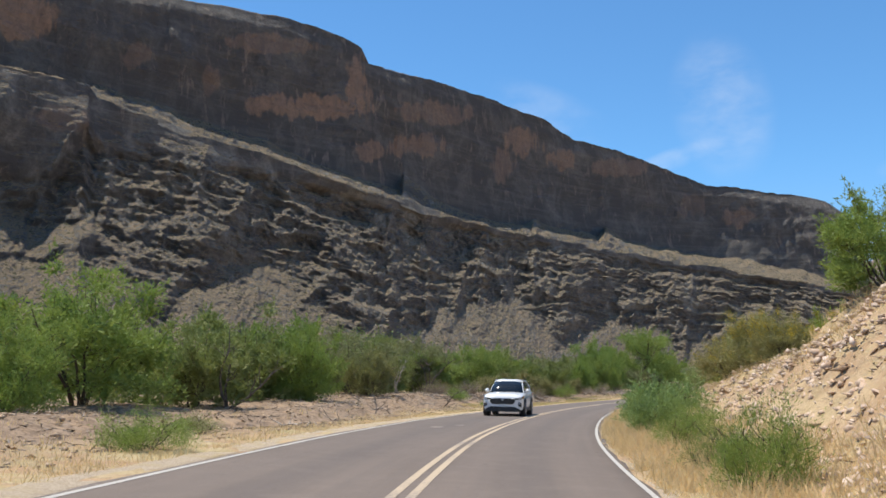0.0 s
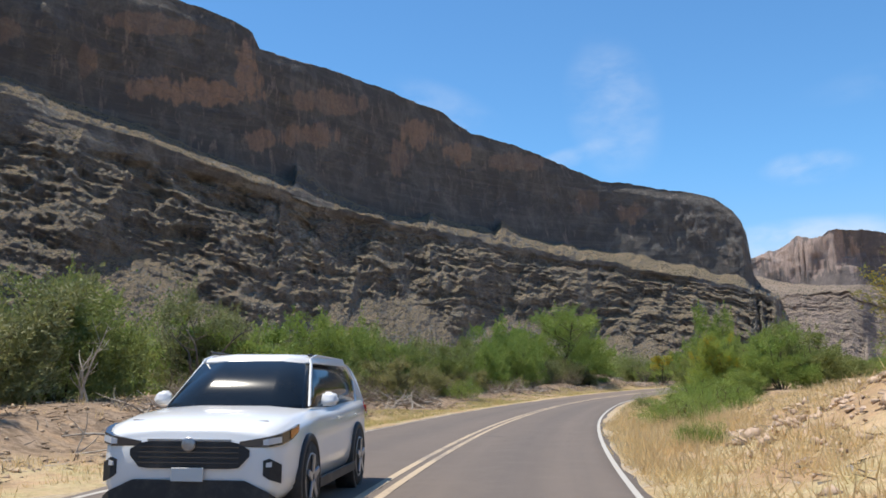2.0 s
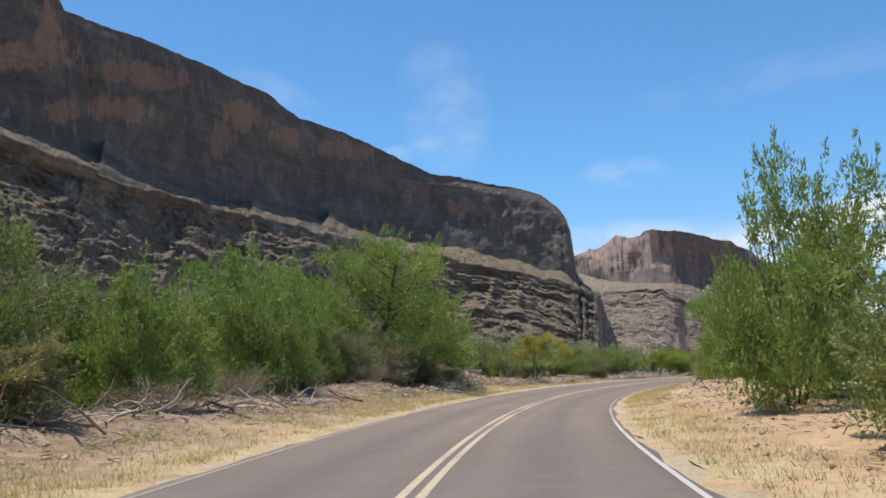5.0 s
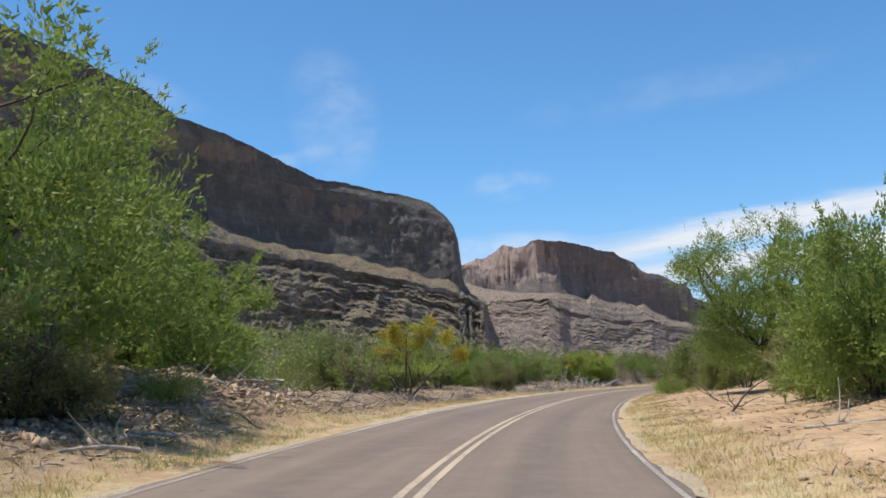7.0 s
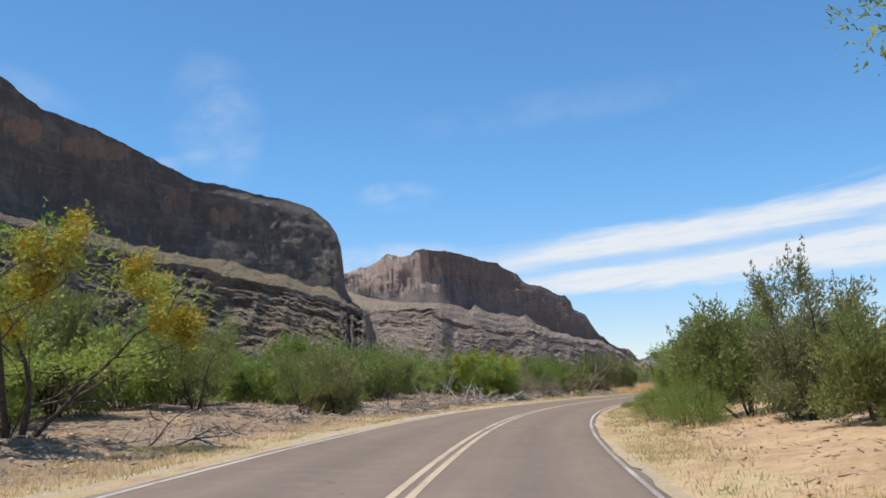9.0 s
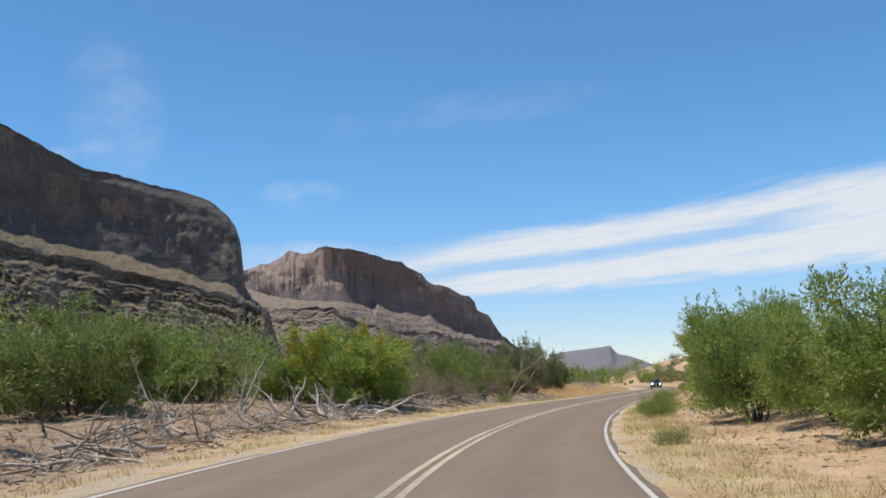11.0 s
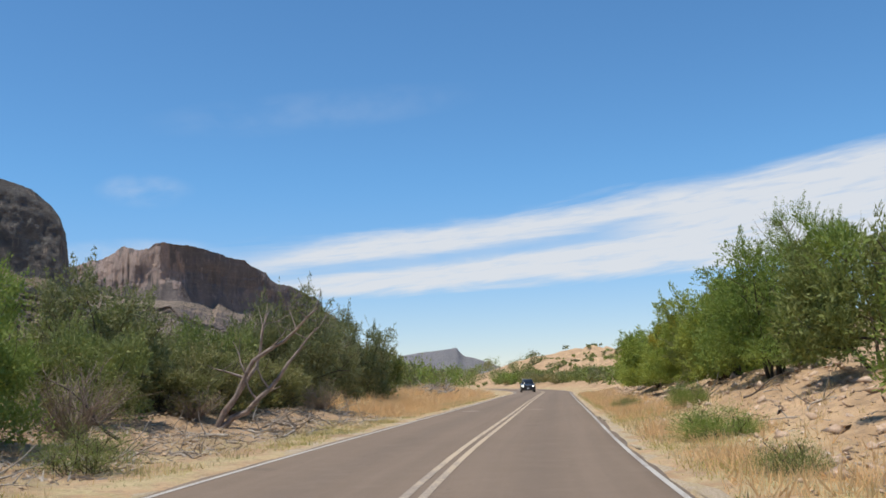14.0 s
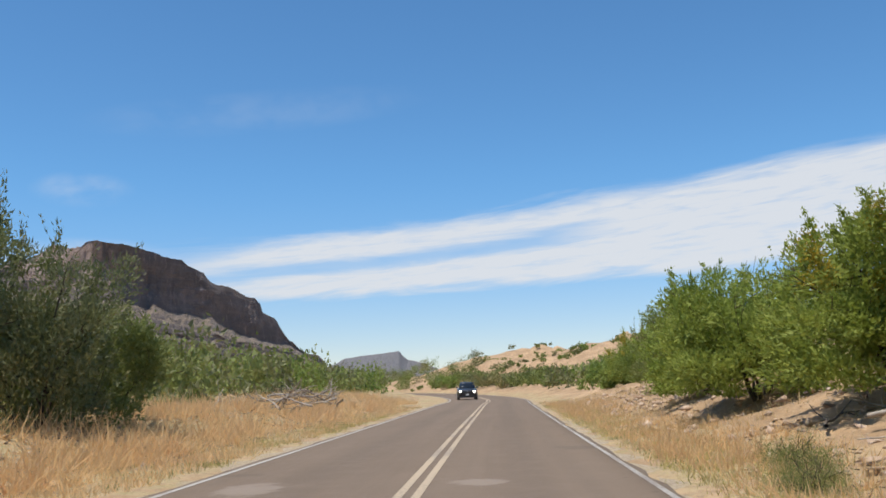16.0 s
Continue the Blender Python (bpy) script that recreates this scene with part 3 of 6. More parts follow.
def build_wall(name, eye, stations, lower, rims, bases, benches, taluses, mat, az, label, seed, depth, flute, cones, stains_lit, outcrop, tiers, sheer=((0, 0), (1, 0)), hidden=-90, beds=((0, 1), (1, 1))):
    """A stepped escarpment seen from the valley: talus, broken ledges, sloping bench, sheer upper cliff, rim.
    stations: bearing and distance of the rim; the others: bearing and height angle of each line.
    cones: bearing, height angle and the two half widths of debris cones; warm patches: bearing, height angle and half
    sizes of iron-stained rock and of flanks coloured as sunlit."""
    D = np.interp(az, *table(stations, 1))
    arc = np.r_[0, np.cumsum(np.hypot(np.diff(D), np.radians(np.diff(az)) * D[1:]))]
    zero = arc * 0
    flute = np.interp(az, flute[:, 0], flute[:, 1])
    look_up = lambda rows: np.tan(np.radians(np.interp(az, *table(rows, 1))))
    block = np.floor(arc / 13 + 0.7 * vnoise(arc / 31, zero, seed + 41))
    rim_t = look_up(rims) + 0.001 * fbm(arc / 35, zero, seed + 40, 4) + 0.0007 * (hash2(block, zero, seed + 42) - 0.5)
    cone = zero
    for ca, ch, wl, wr in cones:
        f = np.where(az < ca, 1 - (ca - az) / wl, 1 - (az - ca) / wr)
        cone = np.maximum(cone, math.radians(ch) * np.clip(f, 0, 1) ** 1.2)
    base_t = look_up(bases) + 0.0022 * depth * fbm(arc / 45, zero + 3, seed, 5) + cone
    bench_t = look_up(benches) + 0.0016 * fbm(arc / 38, zero + 7, seed + 3, 5)
    bench_t = np.where(az < hidden, bench_t, np.minimum(bench_t, base_t - 0.001))
    tal_t = look_up(taluses)
    k = D / 1500 * depth
    low = np.interp(az, *table(lower, 1))
    kl = low / 1500 * depth
    lip = low - 135 * kl
    zb = 1.4 + lip * bench_t
    # talus and the ledged lower wall in one sheet: whichever stands nearer
    cot = 0.84
    A = arc[None, :]
    V = np.linspace(0, 1, 220, endpoint=False)[:, None]
    zz = -3 + (zb + 3) * V
    q = zb - zz
    fade = np.clip(q / 14, 0, 1)
    sway = 7 * fbm(A / 150, q / 70, seed + 10, 3) + 2.2 * fbm(A / 28, q / 20, seed + 23, 3)
    drop = np.interp(az, *table(sheer, 1))                   # a sheer dark step right below the bench
    firm = 1 - 0.8 * smooth(1.0, 0.6, q / (drop + 0.01)) * (drop > 1)
    rock = lip - cot * (q - 0.97 * np.minimum(q, drop))
    for i, (thick, power) in enumerate(tiers):
        u = (q + sway) / thick + 0.35 * fbm(A / (thick * 5), q / (thick * 3), seed + 60 + i, 3)
        no = np.floor(u)
        ph = u - no
        cut = 0.4 + 0.35 * hash2(no, no * 0 + 4.0, seed + i)
        out = np.where(ph < cut, 0.0, (ph - cut) / (1 - cut))
        bold = smooth(-0.45, 0.4, fbm(A / (thick * 3.2), no * 5.3, seed + 24 + i, 4))
        bold = np.where(no <= 0, np.maximum(bold, 0.7), bold)
        rock = rock + (ph - out) * thick * cot * bold * power * firm
    rock = rock + np.clip(q / 45, 0, 1) * depth * (26 * fbm(A / 165 + q / 900, q / 260, seed + 11, 3) - 16 * (1 - np.abs(vnoise(A / 62 + q / 300, q / 170, seed + 15))) ** 3)
    rock = rock + fade * firm * depth * (9 * np.abs(vnoise(A / 30 + q / 40, q / 17, seed + 12)) + 5 * np.abs(fbm(A / 13 - q / 30, q / 8, seed + 13, 3)) + 2.4 * fbm(A / 6, q / 4, seed + 28, 3) - 6)
    z_tal = np.minimum(1.4 + (low - 210 * kl) * tal_t, zb - 6)
    z_tal = z_tal + depth * (7 * fbm(arc / 60, zero + 5, seed + 5, 4) + 7 * (1 - np.abs(vnoise(arc / 95, zero, seed + 6))) ** 3 - 4)
    z_tal = np.minimum(z_tal, zb - 5)
    riser = np.zeros_like(zz)
    for oa, ow, oe, oh in outcrop:                           # rock bands that break through the talus
        foot = 1.4 + low * math.tan(math.radians(oe)) + 5 * fbm(arc / 40, zero, seed + 70, 3)
        tall = oh * np.clip(1.4 * (1 - ((az - oa) / ow) ** 2), 0, 1) * np.clip(0.75 + 0.8 * fbm(arc / 35, zero, seed + 71, 3), 0, 1.3)
        riser = riser + np.clip(zz - foot, 0, tall)
    scree = lip - cot * (zb - z_tal - 0.97 * np.minimum(zb - z_tal, drop)) + (zz - z_tal - riser) * 1.5 + depth * (3.0 * fbm(A / 30, zz / 22, seed + 8, 3) + 1.9 * fbm(A / 6.5, zz / 4, seed + 9, 3) + 1.5 * np.abs(vnoise(A / 4, zz / 2.5, seed + 29)))
    rows_d, rows_z = [np.minimum(rock, scree)], [zz]
    # the bench: a rubble slope with a few thin ledges
    W = np.linspace(0, 1, 24, endpoint=False)[:, None]
    z_top = 1.4 + (D - 16 * k) * base_t
    rise = W + 0.09 * np.sin(W * 19 + 2.0 * fbm(A / 60, W * 2, seed + 30, 3)) * (1 - W)
    rows_d.append(lip + (D - 16 * k - lip) * W + 4 * depth * fbm(A / 16, W * 8, seed + 31, 4) * np.sin(np.pi * W))
    rows_z.append(zb + (z_top - zb) * rise + depth * 2.0 * fbm(A / 9, W * 9, seed + 14, 4) * np.sin(np.pi * W))
    # the sheer face with flutes, cracks, alcoves and, towards the rim, set-back beds
    W = np.linspace(0, 1, 104, endpoint=False)[:, None]
    z_rim = 1.4 + (D + 9 * depth) * rim_t
    env = 0.12 + 0.88 * np.sin(np.pi * (0.02 + 0.95 * W))
    crack = 1 - np.abs(vnoise(A / 26, W * 0.35, seed + 16))
    crack2 = 1 - np.abs(vnoise(A / 9.5, W * 0.8, seed + 17))
    dd = D - 16 * k + 16 * k * W + flute * env * (22 * fbm(A / 150, W * 0.5, seed + 18, 3) + 6 * flute * crack ** 4 + 2.2 * flute * crack2 ** 4)
    dd = dd + env * (3 * vnoise(A / 40, W * 7, seed + 19) + 2.2 * fbm(A / 14, z_top / 18 + (z_rim - z_top) * W / 18, seed + 20, 5))
    up = z_top + (z_rim - z_top) * W                          # beds lie level, whatever the rim does
    lay = up / 27 + 0.25 * vnoise(A / 120, W * 0, seed + 21)
    bedded = np.interp(az, *table(beds, 1))
    dd = dd - 3.2 * bedded * env * (lay - np.floor(lay) - 0.5) * (hash2(np.floor(lay), np.floor(lay) * 0, seed + 2) > 0.4)
    tier = np.floor(up / 50)
    cell = A / 17 + 0.5 * vnoise(A / 40, tier * 3, seed + 34)
    dd = dd + 3.0 * bedded * env * hash2(np.floor(cell), tier, seed + 35) + 9 * depth * smooth(0.85, 1.0, W)
    rows_d.append(dd)
    rows_z.append(z_top + (z_rim - z_top) * W)
    W = np.linspace(0, 1, 9)[:, None]
    rows_d.append(D + 9 * depth + 240 * k * W)
    rows_z.append(z_rim - 5 * W + 3 * fbm(A / 30, W * 5, seed + 22, 3) * np.minimum(1, W * 4) + 6 * np.sqrt(W) + zero)
    Dm, Zm = np.concatenate([r + zero for r in rows_d]), np.concatenate([r + zero for r in rows_z])
    B = np.radians(az)[None, :]
    x, y = eye[0] + Dm * np.sin(B), eye[1] + Dm * np.cos(B)
    me = mesh_from(name, np.stack([x.ravel(), y.ravel(), Zm.ravel()], 1), grid_faces(*Dm.shape), mat)
    iron_lit = np.zeros_like(Dm)
    face = np.zeros_like(Dm)
    face[244:348] = 1.0
    me.attributes.new("face", "FLOAT", "POINT").data.foreach_set("value", face.ravel().astype(np.float32))
    el = np.degrees(np.arctan2(Zm - 1.4, Dm))
    ragged = 0.55 * fbm(A / 30, Zm / 40, seed + 80, 5) + 0.35 * fbm(A / 7, Zm / 60, seed + 81, 3)
    for sa, se, ra, re, f in stains_lit:
        r2 = ((az[None, :] - sa) / ra) ** 2 + ((el - se) / re) ** 2
        iron_lit = np.maximum(iron_lit, f * smooth(0.35, -0.15, r2 - 0.9 + 1.3 * ragged))
    me.attributes.new("iron_lit", "FLOAT", "POINT").data.foreach_set("value", iron_lit.ravel().astype(np.float32))
    return tagged(new(name, me), label, "cliff", kind="structure")


build_wall("canyon_wall", (0, 0),
           [(-60, 900), (-40, 960), (-18, 1080), (4, 1330), (17, 1750), (25, 2000), (30, 2080), (33.3, 2100), (33.75, 2330), (34.3, 2700), (35.1, 2900)],
           [(-60, 900), (-40, 960), (-18, 1080), (4, 1330), (17, 1750), (25, 2000), (30, 2080), (34.8, 2130), (35.0, 2260), (35.2, 2400)],
           [(-60, 21), (-18, 23.5), (-5.5, 23.0), (-0.8, 22.5), (2.4, 21.6), (3.55, 21.0), (4.0, 20.1), (10.2, 18.5), (15.2, 16.6), (17.2, 15.2),
            (20.1, 14.3), (25.1, 12.0), (27.7, 11.56), (30.2, 11.0), (31.8, 10.45), (32.7, 9.7), (33.2, 9.05), (33.46, 8.4), (33.6, 7.4), (33.74, 5.9), (34.2, 5.2), (35, 4.6)],
           [(-60, 18.2), (-18, 17.7), (-13.2, 17.2), (-12.8, 17.75), (-8.4, 16.85), (-3.2, 15.3), (0.7, 13.9), (3.9, 12.9), (7.2, 11.9), (10.8, 10.8), (14.3, 9.9), (18.9, 9.2), (23.3, 8.1),
            (26.5, 7.4), (32.8, 5.85), (35, 4.6)],
           [(-60, 18.9), (-18, 18.4), (-13.1, 17.7), (-12.6, 16.8), (-8.3, 15.7), (-3.2, 14.4), (2.1, 12.7), (7.9, 10.9), (12.9, 9.6), (16.8, 8.8), (21.6, 7.7), (26.5, 6.7),
            (29.8, 6.0), (32.5, 5.3), (35.0, 4.4)],
           [(-60, 12), (-17.5, 11.0), (-14.5, 9.5), (-11.3, 8.3), (-8, 6.8), (-4.7, 7.0), (0.5, 3.9), (7.5, 2.7), (8.6, 4.0), (12.8, 4.8), (14.6, 4.1),
            (23, 2.6), (35, 2.0)],
           cliff_mat, np.r_[np.arange(-60, -20, 0.6), np.arange(-19, 35.1, 0.065)], "towering dark limestone escarpment with ledges and talus", 3, 1.0, np.array([(-60, 0.6), (56, 0.6)]),
           [(6.25, 1.15, 0.25, 3.6), (14.4, 0.55, 0.8, 3.0), (18.9, 0.75, 0.5, 1.7), (26.8, 0.3, 0.6, 1.4), (-3.0, 0.25, 1.0, 2.0), (22.6, 0.2, 0.5, 1.2), (30.2, 0.25, 0.6, 0.8)],
           [(-16.8, 21.3, 1.9, 1.3, 1.0), (0.2, 17.4, 3.2, 0.8, 1.0), (3.2, 18.9, 0.95, 1.7, 1.0), (4.1, 14.7, 0.8, 0.6, 0.8), (7.2, 15.1, 1.5, 0.7, 0.75), (13.9, 15.2, 1.1, 0.8, 0.8),
            (12.6, 13.8, 0.8, 0.9, 0.55), (16.4, 14.0, 0.8, 0.6, 0.7), (8.3, 17.1, 2.2, 0.6, 0.55), (-2.3, 21.0, 2.6, 0.5, 0.5), (26.7, 10.0, 0.9, 0.6, 0.55), (20.0, 13.4, 1.6, 0.5, 0.5),
            (-10.4, 19.8, 0.8, 0.9, 0.45), (-6.0, 18.6, 0.5, 0.8, 0.4), (24.0, 10.6, 1.0, 0.7, 0.3), (-14.6, 15.6, 1.6, 0.6, 0.35)],
           [(-16.0, 6.5, 6.4, 16.0)], ((24.0, 0.9), (9.0, 1.0), (3.6, 0.8)),
           [(-60, 150), (-16, 150), (-14.6, 120), (-13.2, 70), (-9, 48), (-4, 30), (2, 14), (6, 8), (35, 10)], -13.0, [(22, 1.0), (28, 0.2), (35, 0.1)])

build_wall("mesa", (70.9, 136.9),
           [(28, 3400), (34.5, 3000), (38.9, 2650), (39.9, 2640), (42.7, 2750), (45.8, 2900), (48.2, 3050), (52, 3400), (56, 3700)],
           [(28, 3300), (34.5, 2900), (39, 2630), (40.15, 2620), (40.8, 2690), (42.7, 2750), (45.8, 2900), (48.2, 3050), (52, 3400), (56, 3700)],
           [(30, 6.0), (34.51, 7.40), (35.11, 7.64), (35.57, 7.66), (36.29, 8.00), (36.83, 8.38), (37.36, 8.37), (37.71, 8.18), (38.32, 8.38), (38.69, 8.69), (39.15, 8.75), (40.04, 8.55), (40.93, 8.45), (41.99, 8.17), (43.05, 7.78), (43.76, 7.65), (44.10, 7.35), (44.97, 6.96), (45.30, 6.53), (45.65, 6.30), (46.52, 6.06), (47.37, 5.57), (47.89, 5.47), (48.22, 5.15), (48.36, 4.58), (49.04, 4.27), (49.52, 3.49), (50.00, 2.85), (50.49, 2.49), (50.98, 2.16), (51.55, 2.07), (51.81, 1.79), (52.11, 1.26), (56, 0.1)],
           [(30, 5.8), (34.14, 6.18), (35.54, 5.73), (37.30, 5.41), (39.41, 5.25), (40.65, 5.25), (41.88, 4.89), (42.93, 4.54), (43.99, 4.61), (45.03, 4.29), (46.06, 3.83), (46.92, 3.42), (48.11, 2.92), (49.81, 2.65), (50.97, 1.92), (52.10, 1.09), (56, 0.0)],
           [(30, 5.0), (34.13, 5.44), (35.70, 4.88), (39.58, 4.85), (40.16, 4.24), (40.79, 3.98), (42.55, 3.67), (44.29, 3.27), (46.04, 3.21), (47.75, 2.80), (49.46, 2.46), (50.96, 1.78), (52.09, 0.92), (56, -0.1)],
           [(30, 1.6), (40, 1.6), (40.3, 2.6), (41.5, 1.8), (45, 1.5), (52, 0.4), (56, -0.3)],
           mesa_mat, np.r_[np.arange(28, 34, 0.3), np.arange(34, 53.5, 0.06)], "reddish fluted rock mesa beyond the canyon mouth", 11, 0.5, np.array([(28, 1.35), (39.8, 1.35), (41.5, 0.9), (56, 0.8)]),
           [(42.2, 0.4, 0.3, 1.4), (45.4, 0.3, 0.4, 1.0), (48.0, 0.2, 0.4, 0.8)],
           # first three: reddish rock, with the left flank's sunlight put into the pale colour
           [(37.0, 7.2, 2.4, 1.2, 0.9), (39.0, 7.6, 0.6, 1.4, 1.0), (40.0, 7.0, 0.4, 1.2, 0.8), (44.5, 5.6, 1.2, 0.4, 0.3)],
           [], ((30.0, 0.5), (11.0, 0.8), (5.0, 0.7)))


def build_far_hill():
    az = np.arange(46, 66, 0.12)
    el = np.interp(az, [46, 52.11, 52.63, 53.15, 54.19, 55.58, 56.28, 56.49, 56.73, 57.03, 57.66, 59.38, 66], [0.2, 1.36, 1.52, 1.82, 2.00, 2.10, 2.25, 2.28, 1.93, 1.68, 1.52, 0.81, 0.1])
    arc = np.radians(az) * 4200
    rows = []
    for w in np.linspace(0, 1, 26):
        d = 3900 + 520 * w + 25 * fbm(arc / 120, arc * 0 + w * 2, 61, 4)
        z = 1.4 + 4300 * np.tan(np.radians(el)) * np.minimum(1, (w / 0.75) ** 1.3) + 5 * fbm(arc / 90, arc * 0 + w * 4, 65, 4) * w - 4 * (1 - w)
        rows.append((142.9 + d * np.sin(np.radians(az)), 193.1 + d * np.cos(np.radians(az)), z))
    v = np.array(rows).transpose(0, 2, 1).reshape(-1, 3)
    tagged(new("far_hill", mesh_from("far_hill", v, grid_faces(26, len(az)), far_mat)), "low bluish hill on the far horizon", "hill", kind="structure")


build_far_hill()

# ---------------------------------------------------------------- shrubs and trees
def tubes(paths, sides=5):
    """Tapered tubes along lists of (point, radius), as arrays of vertices and faces."""
    V, F, base = [], [], 0
    for path in paths:
        P = np.array([p for p, r in path], float)
        R = np.array([r for p, r in path], float)
        T = np.gradient(P, axis=0)
        T /= np.linalg.norm(T, axis=1)[:, None] + 1e-9
        a = np.cross(T, np.array([0.31, 0.95, 0.05]))
        a /= np.linalg.norm(a, axis=1)[:, None] + 1e-9
        b = np.cross(T, a)
        ang = np.linspace(0, 2 * np.pi, sides, endpoint=False)
        ring = P[:, None, :] + R[:, None, None] * (np.cos(ang)[None, :, None] * a[:, None, :] + np.sin(ang)[None, :, None] * b[:, None, :])
        n = len(P)
        V.append(ring.reshape(-1, 3))
        for i in range(n - 1):
            for j in range(sides):
                k = (j + 1) % sides
                F.append((base + i * sides + j, base + i * sides + k, base + (i + 1) * sides + k, base + (i + 1) * sides + j))
        base += n * sides
    return np.concatenate(V), np.array(F)


def limb(r, start, direction, length, radius, steps=6, bend=0.25, lift=0.1):
    p, d = np.array(start, float), np.array(direction, float)
    d /= np.linalg.norm(d)
    out = [(p.copy(), radius)]
    for i in range(steps):
        d = d + r.normal(0, bend, 3) * 0.5 + np.array([0, 0, lift])
        d /= np.linalg.norm(d)
        p = p + d * length / steps
        out.append((p.copy(), max(0.006, radius * (1 - (i + 1) / steps * 0.8))))
    return out


def blades(centres, dirs, length, width, r, size=1.0):
    """Pointed leaves and leaf sprays, a triangle each."""
    n = len(centres)
    d = dirs / (np.linalg.norm(dirs, axis=1)[:, None] + 1e-9)
    side = np.cross(d, r.normal(0, 1, (n, 3)))
    side /= np.linalg.norm(side, axis=1)[:, None] + 1e-9
    up = np.cross(side, d)
    L = (size * length * r.uniform(0.6, 1.35, n))[:, None]
    W = (size * width * r.uniform(0.6, 1.3, n))[:, None]
    v = np.stack([centres - side * W * 0.5, centres + side * W * 0.5 + up * W * 0.2, centres + d * L], 1)
    return v.reshape(-1, 3), np.arange(3 * n).reshape(n, 3)


def skeleton(r, h, w, stems, split, trunk, spread):
    """Stems and branches of a shrub or tree, with the twig ends that bear leaves."""
    paths, ends = [], []
    for k in range(stems):
        a = 2 * np.pi * (k + r.uniform(-0.35, 0.35)) / stems
        lean = r.uniform(0.25, 1.0) * spread
        d0 = np.array([np.cos(a) * lean, np.sin(a) * lean, 1.0])
        root = np.array([np.cos(a), np.sin(a), 0]) * (0.12 if trunk < 0.5 else 0.05)
        root[2] = -0.25
        length = h * r.uniform(0.6, 0.9)
        st = limb(r, root, d0, length, 0.016 * h * (1.5 if trunk > 0.5 else 0.8), 7, 0.3, 0.05)
        paths.insert(k, st)
        for q in range(split):
            i = r.integers(2, 7)
            p, rad = st[i]
            a2 = r.uniform(0, 2 * np.pi)
            out = np.array([np.cos(a2), np.sin(a2), r.uniform(0.1, 0.9)])
            out = out + 0.5 * np.array([p[0], p[1], 0]) / (w * 0.5)
            br = limb(r, p, out, w * r.uniform(0.25, 0.5), rad * 0.6, 5, 0.35, 0.06)
            paths.append(br)
            for e in br[2:]:
                ends.append(e[0])
            for _ in range(1 + q % 2):
                j = r.integers(1, 5)
                tw = limb(r, br[j][0], out + r.normal(0, 0.7, 3) + np.array([0, 0, 0.5]), w * r.uniform(0.12, 0.25), 0.012, 3, 0.35, 0.1)
                paths.append(tw)
                ends.extend(e[0] for e in tw[1:])
        ends.extend(e[0] for e in st[4:])
    return paths, np.array(ends)


